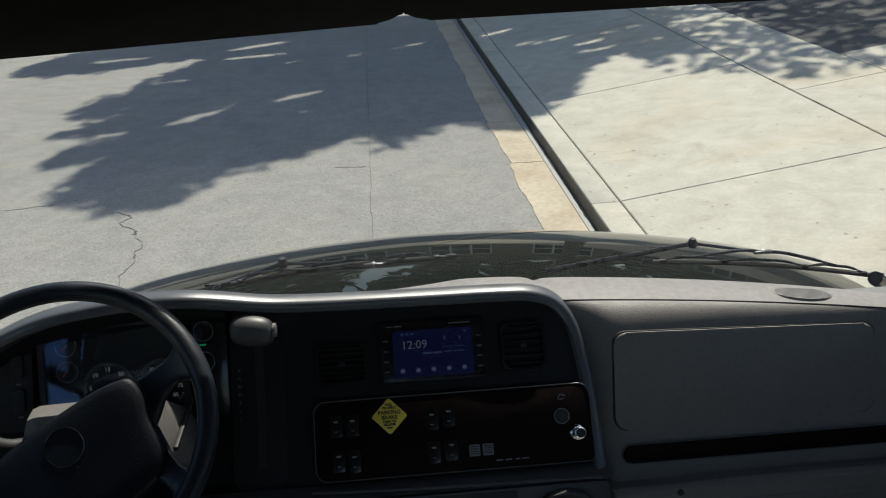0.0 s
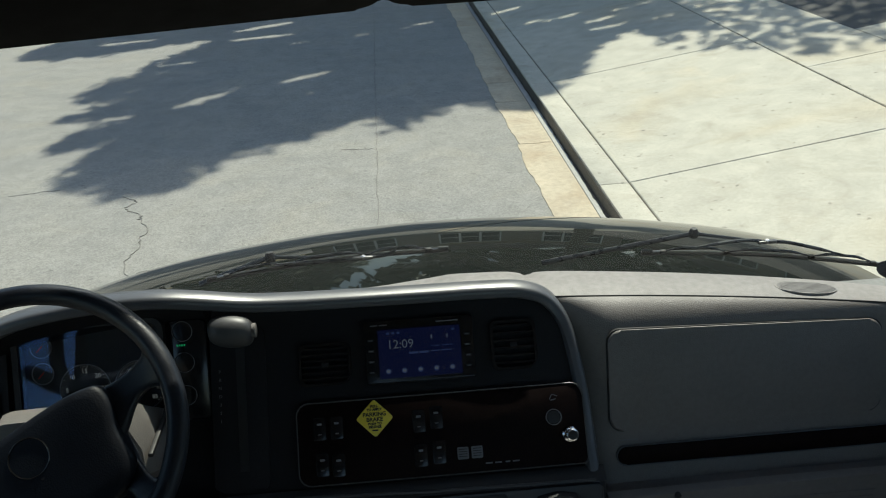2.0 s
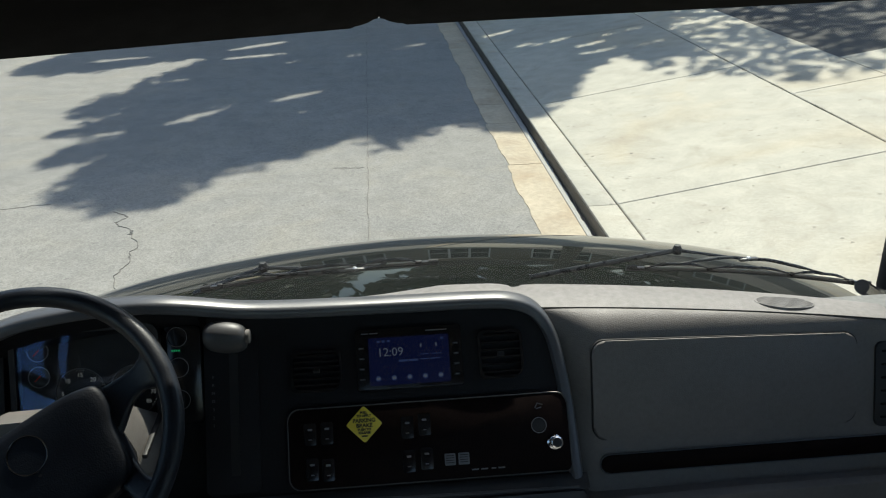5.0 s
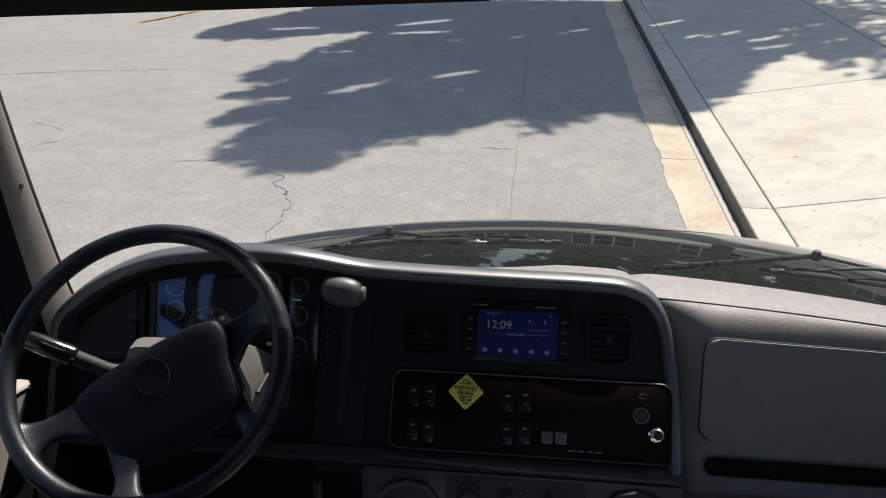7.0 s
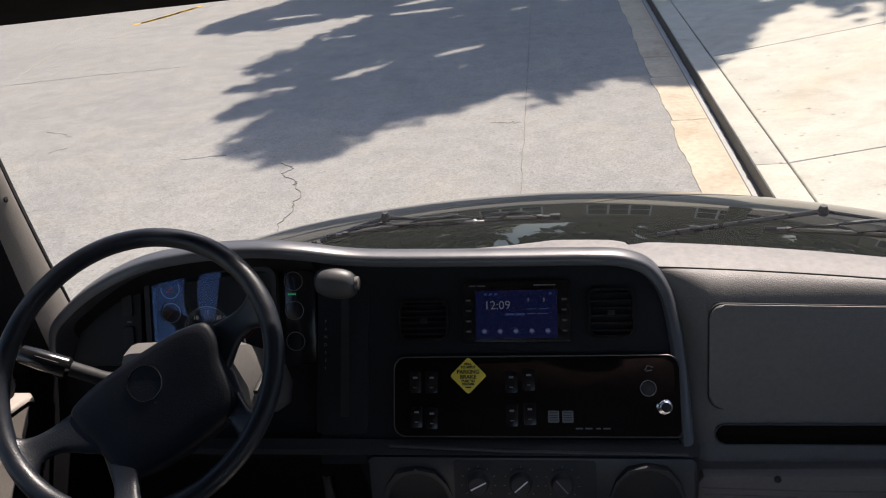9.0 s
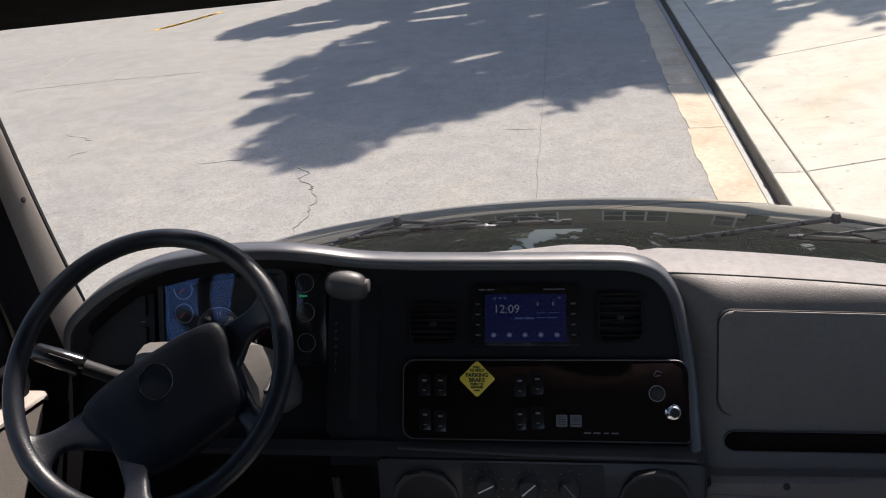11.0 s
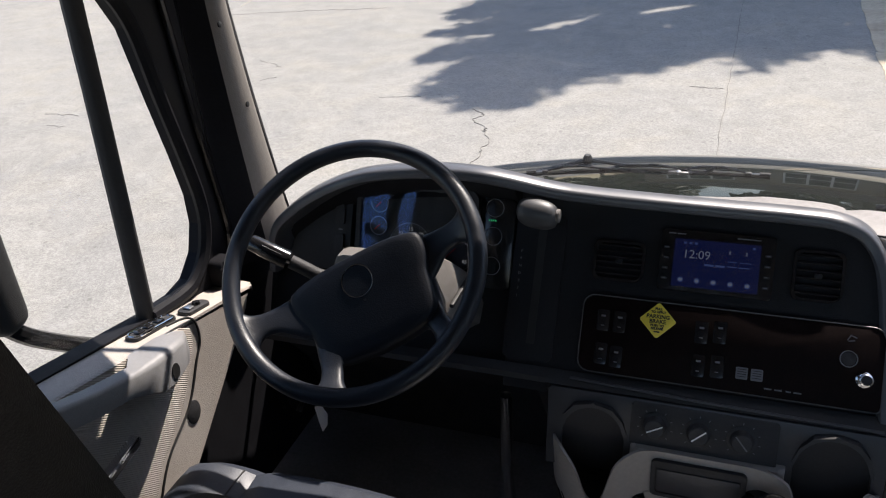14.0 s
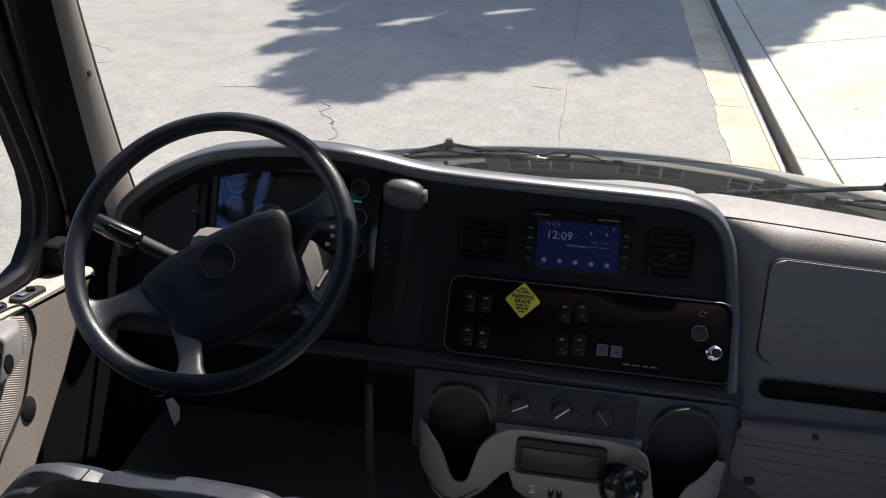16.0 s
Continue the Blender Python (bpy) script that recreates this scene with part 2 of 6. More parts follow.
def sheet(rows, thick=0.0, closed_u=False, bm=None, m=None):
    """A surface through rows of points; thick gives it a back."""
    own = bmesh.new()
    g = [[own.verts.new(p) for p in row] for row in rows]
    for i in range(len(g) - 1):
        n = len(g[i])
        for j in range(n if closed_u else n - 1):
            own.faces.new((g[i][j], g[i][(j + 1) % n], g[i + 1][(j + 1) % n], g[i + 1][j]))
    bmesh.ops.recalc_face_normals(own, faces=own.faces)
    if thick:
        bmesh.ops.solidify(own, geom=own.faces[:], thickness=thick)
    if m is not None:
        own.transform(m)
    return join(bm, own)


def spline(pts, n=8):
    """A smooth line (Catmull-Rom) through the points."""
    P = [Vector(p) for p in pts]
    out = []
    for i in range(len(P) - 1):
        a, b, c, d = P[max(i - 1, 0)], P[i], P[i + 1], P[min(i + 2, len(P) - 1)]
        for k in range(n):
            t = k / n
            out.append(0.5 * ((2 * b) + (c - a) * t + (2 * a - 5 * b + 4 * c - d) * t * t + (3 * b - a - 3 * c + d) * t ** 3))
    out.append(P[-1])
    return out


def tube(pts, r, n=10, closed=False, bm=None, m=None, flat=1.0, cap=True):
    """A tube along the points; r: a radius, or one for each point."""
    P = [Vector(p) for p in pts]
    R = r if isinstance(r, (list, tuple)) else [r] * len(P)
    own = bmesh.new()
    rings, side = [], None
    for i, p in enumerate(P):
        a = P[i - 1] if (i or closed) else p
        b = P[(i + 1) % len(P)] if (i < len(P) - 1 or closed) else p
        d = (b - a).normalized()
        if side is None:
            side = d.orthogonal().normalized()
        side = (side - d * side.dot(d)).normalized()
        up = d.cross(side)
        rings.append([own.verts.new(p + side * (R[i] * math.cos(2 * math.pi * k / n)) + up * (R[i] * flat * math.sin(2 * math.pi * k / n))) for k in range(n)])
    for i in range(len(rings) if closed else len(rings) - 1):
        a, b = rings[i], rings[(i + 1) % len(rings)]
        for k in range(n):
            own.faces.new((a[k], a[(k + 1) % n], b[(k + 1) % n], b[k]))
    if cap and not closed:
        own.faces.new(rings[0][::-1])
        own.faces.new(rings[-1])
    if m is not None:
        own.transform(m)
    return join(bm, own)


def lathe(profile, n=24, m=None, bm=None):
    """Turn a profile of (radius, height) round the z axis."""
    own = bmesh.new()
    rings = []
    for r, z in profile:
        rings.append([own.verts.new((r * math.cos(2 * math.pi * k / n), r * math.sin(2 * math.pi * k / n), z)) for k in range(n)])
    for a, b in zip(rings, rings[1:]):
        for k in range(n):
            own.faces.new((a[k], a[(k + 1) % n], b[(k + 1) % n], b[k]))
    own.faces.new(rings[0][::-1])
    own.faces.new(rings[-1])
    if m is not None:
        own.transform(m)
    return join(bm, own)


def frame_at(origin, right, up):
    """A frame whose x runs right, y up and z out of the face."""
    x = Vector(right).normalized()
    y = Vector(up)
    y = (y - x * y.dot(x)).normalized()
    z = x.cross(y)
    return Matrix.Translation(origin) @ Matrix((x, y, z)).transposed().to_4x4()


def text(word, size, m, mat, parent, name="lettering", align="CENTER", bold=0.0):
    """Raised lettering in the built-in font, turned into a mesh."""
    c = bpy.data.curves.new("letters", "FONT")
    c.body, c.size, c.align_x, c.align_y, c.extrude = word, size, align, "CENTER", 0.0002
    c.resolution_u, c.offset = 3, bold
    tmp = bpy.data.objects.new("letters", c)
    me = bpy.data.meshes.new_from_object(tmp)
    bpy.data.objects.remove(tmp)
    bpy.data.curves.remove(c)
    me.name = name
    me.transform(m)
    me.materials.clear()
    me.materials.append(mat)
    ob = new(name, me)
    ob.parent = parent
    return ob

# ---- ground, kerb and pavement ----
SLOPE = 0.15  # rise of the concrete apron away from the kerb
KERB_X, BACK_X, TOP_Z = 1.515, 1.728, 0.125


def asphalt_material():
    m = material("sun bleached asphalt", (0.252, 0.238, 0.218), 0.92, vary=0.15, scale=0.5, bump=0.5, bump_scale=110, detail=10)
    speckle(m, 115, 0.80, 1.19)
    speckle(m, 28, 0.95, 1.05)
    speckle(m, 40, 0.75, 1.0, 0.02)
    stains(m, 0.35, (0.90, 0.91, 0.93), 0.45, 0.7, 3.0)
    stains(m, 1.6, (1.06, 1.04, 1.0), 0.5, 0.7, 1.0)
    return m


M_ASPHALT = asphalt_material()


def ground_z(x):
    return 0.0 if x < KERB_X else TOP_Z + SLOPE * max(0.0, min(x, 14.0) - BACK_X)


def build_ground():
    bm = bmesh.new()
    bmesh.ops.create_grid(bm, x_segments=40, y_segments=40, size=1500)
    g = part("ground", bm, M_ASPHALT, smooth=False)
    tagged(g, "sun-bleached grey asphalt road, finely cracked", "road", kind="structure")
    return g


ground = build_ground()


def build_kerb():
    root = tagged(thing("kerb", "worn tan concrete kerb and gutter with a darkened face", "kerb"), kind="structure")
    rnd = random.Random(4)
    joints = [-8.0, -4.9, -1.85, 1.2, 4.3, 7.44, 8.83, 9.645, 13.5, 16.6, 19.7, 22.8, 26.0, 30.0, 40.0]
    for a, b in zip(joints, joints[1:]):
        # gutter pan, with a ragged street edge and wavy ends
        n = max(8, int((b - a) * 14))
        left = [(1.118 + 0.009 * math.sin(k * 0.55 + a) + 0.012 * math.sin(k * 0.19 + a) + rnd.uniform(-0.007, 0.007), a + 0.004 + (b - a - 0.008) * k / n) for k in range(n + 1)]
        ends = [(1.21, 0.006), (1.30, -0.005), (1.38, 0.016)]
        near = [(x, a + 0.006 + d) for x, d in ends] if a == 7.44 else []
        far = [(x, b - 0.006 + d) for x, d in ends[::-1]] if b == 7.44 else []
        part("gutter_slab", plate(near + [(1.440, a + 0.004), (1.440, b - 0.004)] + far + left[::-1], -0.05, 0.006), M_KERB, root, smooth=False)
    part("foot_crack", plate([(1.439, -8.0)] + [(1.451 + rnd.uniform(-0.004, 0.003), -8.0 + 0.2 * k) for k in range(236)] + [(1.439, 39.0)], -0.04, 0.0032), M_KERB_DARK, root, smooth=False)
    top = [-9.2, -6.1, -3.05, 0.0, 3.0, 6.04, 9.05, 12.1, 15.2, 18.3, 21.4, 24.5, 27.6, 40.0]
    for a, b in zip(top, top[1:]):
        n = int((b - a) * 20)
        wave = [(1.500 - 0.016 * max(0.0, min(1.0, (7.6 - (a + (b - a) * k / n)) / 1.6)) + 0.008 * noise.noise(Vector((a + k * 0.35, 3.0, 1.0))) + rnd.uniform(-0.009, 0.006), a + (b - a) * k / n) for k in range(n + 1)]
        part("foot_strip", plate([(1.449, a), *wave, (1.449, b)], -0.05, 0.005), M_SILT, root, "pale silt strip along the kerb's foot", smooth=False)
        # Foot and face painted dark: the kerb's own shade and dirt together.
        part("foot_dark", plate([(KERB_X + 0.002, b)] + wave[::-1] + [(KERB_X + 0.002, a)], -0.05, 0.004), M_KERB_DARK, root, smooth=False)
        part("face_dark", box(KERB_X - 0.004, KERB_X + 0.004, a + 0.001, b - 0.001, 0.0, TOP_Z - 0.020), M_KERB_DARK, root, "kerb face, dirt and shade in its dark colour", smooth=False)
        edge = [(KERB_X + 0.012 + rnd.uniform(-0.006, 0.008), a + (b - a) * k / n) for k in range(n + 1)]
        part("edge_stain", plate([(KERB_X + 0.002, a + 0.003), *edge[1:-1], (KERB_X + 0.002, b - 0.003)], TOP_Z - 0.02, TOP_Z - 0.0035), M_KERB_DARK, root, smooth=False)
        part("kerb_stone", box(KERB_X, BACK_X + 0.008, a + 0.002, b - 0.002, -0.1, TOP_Z, 0.008, 2), M_CONCRETE, root)
    return root


M_SILT = material("pale grey silt", (0.40, 0.385, 0.36), 0.9, vary=0.2, scale=9, bump=0.5, bump_scale=60, detail=8)
# Dark colour holds the kerb's shade as well as dirt.
M_KERB_DARK = material("kerb dirt and shade", (0.045, 0.038, 0.03), 0.6, vary=0.5, scale=4, detail=8)
kerb = build_kerb()


def apron_slab(x0, x1, y0, y1, mat, parent, name="slab"):
    own = bmesh.new()
    zs = [(x, y, ground_z(max(x, BACK_X))) for x, y in ((x0, y0), (x1, y0), (x1, y1), (x0, y1))]
    top = [own.verts.new(p) for p in zs]
    low = [own.verts.new((p[0], p[1], p[2] - 0.14)) for p in zs]
    own.faces.new(top)
    own.faces.new(low[::-1])
    for i in range(4):
        j = (i + 1) % 4
        own.faces.new((top[j], top[i], low[i], low[j]))
    es = [e for e in own.edges if all(v in top for v in e.verts)]
    bmesh.ops.bevel(own, geom=es, offset=0.006, segments=1, affect="EDGES")
    return part(name, own, mat, parent, smooth=False)


def build_pavement():
    root = tagged(thing("pavement", "pale concrete slabs sloping up from the kerb", "pavement"), kind="structure")
    ys = [-9.2, -6.1, -3.05, 0.0, 3.0, 6.04, 9.07, 12.1, 15.2, 18.3, 21.4, 24.5, 27.6, 34.0]
    for c, d in zip(ys, ys[1:]):
        apron_slab(BACK_X + 0.018, 3.899, c + 0.004, d - 0.004, M_CONCRETE, root)
    ys = [-9.2, -6.1, -3.05, 0.0, 3.0, 4.7, 7.80, 10.9, 14.0, 17.1, 20.2, 23.3, 26.4, 34.0]
    for c, d in zip(ys, ys[1:]):
        apron_slab(3.914, 4.825, c + 0.003, d - 0.003, M_CONCRETE, root)
        if d < 8.0:
            apron_slab(4.832, 6.6, c + 0.003, d - 0.003, M_CONCRETE, root)
    apron_slab(4.832, 6.6, 7.803, 8.68, M_CONCRETE, root)
    part("subsoil", sheet([[(x, y, ground_z(x) - 0.03) for x in (BACK_X, 4.0, 9.0, 14.0, 400.0)] for y in (-60.0, 60.0)]), M_TAR, root, smooth=False)
    return root


pavement = build_pavement()


def build_joint_weeds():
    """Small dry tufts in the long joint of the apron."""
    rnd = random.Random(8)
    verts, faces = [], []
    for cy, n in ((6.75, 16), (7.15, 40), (7.35, 34), (7.9, 18), (8.15, 22), (8.9, 16), (9.4, 20), (5.9, 14)):
        for _ in range(n):
            x, y = 3.906 + rnd.gauss(0, 0.012), cy + rnd.gauss(0, 0.09)
            z = ground_z(3.91) - 0.01
            a, l = rnd.uniform(0, 6.28), rnd.uniform(0.012, 0.035)
            k = len(verts)
            verts += [(x - 0.002, y, z), (x + 0.002, y, z), (x + 0.6 * l * math.cos(a), y + 0.6 * l * math.sin(a), z + 0.01 + l * 0.5)]
            faces.append((k, k + 1, k + 2))
    me = bpy.data.meshes.new("joint_weeds")
    me.from_pydata(verts, [], faces)
    me.materials.append(M_WEED)
    return tagged(new("joint_weeds", me), "dry brown weeds growing in a pavement joint", "weeds", kind="stuff")


M_WEED = material("dry weed", (0.09, 0.075, 0.035), 0.8, vary=0.3, scale=20)
build_joint_weeds()
M_LOT = material("dark lot asphalt", (0.085, 0.08, 0.075), 0.92, vary=0.25, scale=0.8, bump=0.5, bump_scale=110, detail=10)
lot = part("parking_lot", sheet([[(x, y, ground_z(x) - 0.006) for x in (4.835, 9.0, 14.0, 60.0)] for y in (8.69, 40.0)], 0.02), M_LOT, smooth=False)
tagged(lot, "dark asphalt lot in dappled tree shade beyond the concrete", "pavement", kind="structure")

# ---- the cab shell ----
CX = 0.10  # middle of the truck


def build_floor():
    f = part("floor", box(-0.95, 1.15, -0.9, 2.0, 0.95, 1.0), M_FLOOR)
    return tagged(f, "black rubber cab floor", "floor", kind="structure")


def build_ceiling():
    rows = []
    for y, z in ((-0.9, 2.52), (0.2, 2.56), (0.9, 2.53), (1.25, 2.42), (1.45, 2.32), (1.56, 2.282), (1.62, 2.275)):
        rows.append([(CX + q * 1.0, y - (0.07 * abs(q) ** 2 if y > 1 else 0) - (0.09 if y > 1.5 and abs(q) == 0.7 else 0), z + ((0.065 if y > 1.4 else 0.0) if abs(q) < 0.8 else -0.05)) for q in (-1.04, -0.95, -0.7, -0.35, 0, 0.35, 0.7, 0.95, 1.04)])
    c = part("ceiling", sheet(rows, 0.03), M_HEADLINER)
    return tagged(c, "grey fabric cab headliner", "ceiling", kind="structure")


# Sheet added under the headliner, black, to darken the band above the glass.
def build_header():
    rows = []
    for y, z, low in ((1.22, 2.436, 0.044), (1.34, 2.370, 0.044), (1.45, 2.355, 0.030), (1.54, 2.345, 0.014), (1.59, 2.340, 0.008)):
        rows.append([(CX + q, y + 0.09 - 0.27 * q * q, z - low) for q in (-0.79, -0.6, -0.35, 0, 0.35, 0.6, 0.79)])
    t = part("trim", sheet(rows), M_VISOR)
    return tagged(t, "black sheet added to darken the band above the windshield", "trim", kind="structure")


def build_shell():
    # Unseen wall; its opening is added so sky light fills the dashboard.
    b = part("wall_back", plate([(-0.95, 0.95), (1.15, 0.95), (1.15, 2.6), (-0.95, 2.6)], 0.0, 0.05, frame_at((0, -0.9, 0), (1, 0, 0), (0, 0, 1)), holes=(rounded(-0.84, 1.04, 1.62, 2.42, 0.08),)), M_REAR, smooth=False)
    tagged(b, "grey rear wall of the cab, unseen, with an opening added for light", "wall", kind="structure")
    r = part("wall_right", plate([(-0.9, 0.95), (1.72, 0.95), (1.70, 1.58), (1.62, 2.30), (1.3, 2.45), (-0.9, 2.6)], 0, 0.04, frame_at((1.09, 0, 0), (0, 1, 0), (0, 0, 1)), holes=([(1.20, 2.21), (1.30, 2.0), (1.34, 1.79), (1.30, 1.69), (0.3, 1.84), (-0.6, 1.98), (-0.6, 2.25)],)), M_BEIGE, smooth=False)
    tagged(r, "grey beige passenger side of the cab", "wall", kind="structure")
    fw = part("wall_front", box(-0.95, 1.15, 1.78, 1.84, 0.95, 1.56), M_FLOOR)
    # Black wall stands in for the shaded front of the door panel.
    kick = part("wall_left", plate([(-0.9, 0.95), (1.79, 0.95), (1.79, 1.50), (1.64, 1.575), (1.47, 1.60), (1.40, 1.53), (-0.9, 1.53)], -0.04, 0.0, frame_at((-0.952, 0, 0), (0, 1, 0), (0, 0, 1))), M_FRAME, smooth=False)
    tagged(kick, "black lower side wall standing in for the door's shaded front", "wall", kind="structure")
    tagged(fw, "black firewall below the windshield", "wall", kind="structure")


build_floor()
build_ceiling()
build_header()
build_shell()

# ---- windshield ----


def glass_point(s, v):
    """s from -1 to 1 across, v from 0 at the cowl to 1 at the roof."""
    bow = 1 - abs(s) ** 2.4
    y = 1.690 - 0.19 * v + 0.065 * v * v + (0.20 * (1 - v) + 0.17 * v) * bow
    return (CX + s * 1.01, y, 1.56 + 0.79 * v)


def build_windshield():
    root = tagged(thing("windshield", "clear curved truck windshield with black rubber seal", "window"), kind="structure")
    rows = [[glass_point(-1 + 2 * i / 24, j / 10) for i in range(25)] for j in range(11)]
    g = part("pane", sheet(rows), M_GLASS, root)
    g.visible_shadow = False
    edge = [glass_point(-1 + 2 * i / 24, 1) for i in range(25)] + [glass_point(1, 1 - j / 10) for j in range(1, 10)] + [glass_point(1 - 2 * i / 24, 0) for i in range(25)] + [glass_point(-1, j / 10) for j in range(1, 10)]
    part("seal", tube(edge, 0.008, 8, closed=True), M_RUBBER, root)
    return root


build_windshield()


def build_pillar():
    root = tagged(thing("windshield_pillar", "grey beige pillar trim beside the windshield, with two screws", "pillar"), kind="structure")
    rows, seal = [], []
    for k in range(13):
        v = k / 12
        z = 1.56 + 0.70 * v
        fy = 1.678 - 0.19 * v + 0.065 * v * v
        ry = 1.470 + 0.0 * v - 0.03 * max(0, v - 0.8)
        flare = 0.05 * max(0.0, (v - 0.80) / 0.20) ** 2
        prof = [(0.0, -0.940), (0.10, -0.934), (0.22, -0.922), (0.34, -0.907), (0.44, -0.895), (0.52, -0.887), (0.60, -0.8825), (0.70, -0.880), (0.82, -0.881), (0.93, -0.886), (1.0, -0.896)]
        pts = [(x + flare, ry + (fy - ry) * u, z) for u, x in prof]
        seal.append([(-0.985, ry - 0.02, z), (-0.955, ry - 0.012, z)] + pts[:5])
        rows.append(pts[4:] + [(-0.92 + flare, fy + 0.008, z), (-0.96, fy + 0.01, z)])
    part("trim", sheet(rows), M_PILLAR, root, sharp=80)
    # Takes in the pillar's rear, its shade put into the black colour.
    part("seal_and_shade", sheet(seal), M_FRAME, root, "black door seal and pillar rear, shade in its colour", sharp=80)
    part("seal_lip", tube([p[3] for p in seal], 0.004, 6), M_BLACK_GLOSS, root)
    part("edge_rubber", tube([Vector(r[-3]) + Vector((-0.004, 0.004, 0)) for r in rows], 0.006, 8), M_FRAME, root, "black rubber edge against the glass")
    for y, z in ((1.523, 2.061), (1.562, 1.897)):
        m = frame_at((-0.8805, y, z), (0, 1, 0), (0, 0, 1))
        part("screw", lathe([(0.0055, 0), (0.0055, 0.002), (0.003, 0.003)], 12, m), M_BLACK, root)
    return root


build_pillar()

# ---- hood ----


def hood_z(x, y):
    d = x - 0.13
    u = y - 2.0
    return 1.525 - 0.14 * u - 0.13 * max(u, 0.0) ** 3 - 0.11 * d * d - 0.12 * max(0.0, abs(d) - 0.85) ** 2


def build_hood():
    root = thing("hood", "glossy dark green grey truck hood", "hood")
    rows = []
    for j in range(25):
        y = 2.03 + 1.75 * j / 24
        half = 1.16 - 0.14 * (j / 24) ** 2
        rows.append([(0.13 + half * (-1 + 2 * i / 32), y, hood_z(0.13 + half * (-1 + 2 * i / 32), y)) for i in range(33)])
    part("hood_panel", sheet(rows, 0.02), M_PAINT, root)
    cowl = [[(0.13 + 1.12 * (-1 + 2 * i / 28), y, hood_z(0.13 + 1.12 * (-1 + 2 * i / 28), 2.0) - dz) for i in range(29)] for y, dz in ((1.72, -0.02), (1.82, 0.01), (1.93, 0.035), (2.0, 0.035), (2.026, 0.012))]
    part("cowl", sheet(cowl, 0.01), M_BLACK_GLOSS, root, "black plastic cowl below the windshield")
    return root


build_hood()

# ---- dashboard ----
LIP = spline([(-0.865, 1.50, 1.56), (-0.845, 1.50, 1.655), (-0.79, 1.50, 1.712), (-0.72, 1.505, 1.757), (-0.64, 1.51, 1.789), (-0.56, 1.515, 1.803), (-0.48, 1.52, 1.808), (-0.41, 1.525, 1.805), (-0.35, 1.535, 1.793), (-0.28, 1.55, 1.774), (-0.21, 1.56, 1.764), (-0.1, 1.57, 1.756), (0.02, 1.58, 1.749), (0.13, 1.585, 1.745), (0.200, 1.588, 1.738), (0.248, 1.586, 1.716), (0.278, 1.566, 1.677), (0.292, 1.528, 1.62), (0.299, 1.487, 1.56), (0.303, 1.443, 1.495), (0.305, 1.412, 1.45)], 6)
PANEL = frame_at((0, 1.475, 1.526), (1, 0, 0), (0, 0.562, 0.827))


def pv(z):
    """Height on the panel's face for a world height."""
    return (z - 1.526) / 0.827


def panel_y(z):
    return 1.475 + 0.68 * (z - 1.526)


dash = thing("dashboard", "dark grey truck dashboard with a black centre panel", "dashboard")


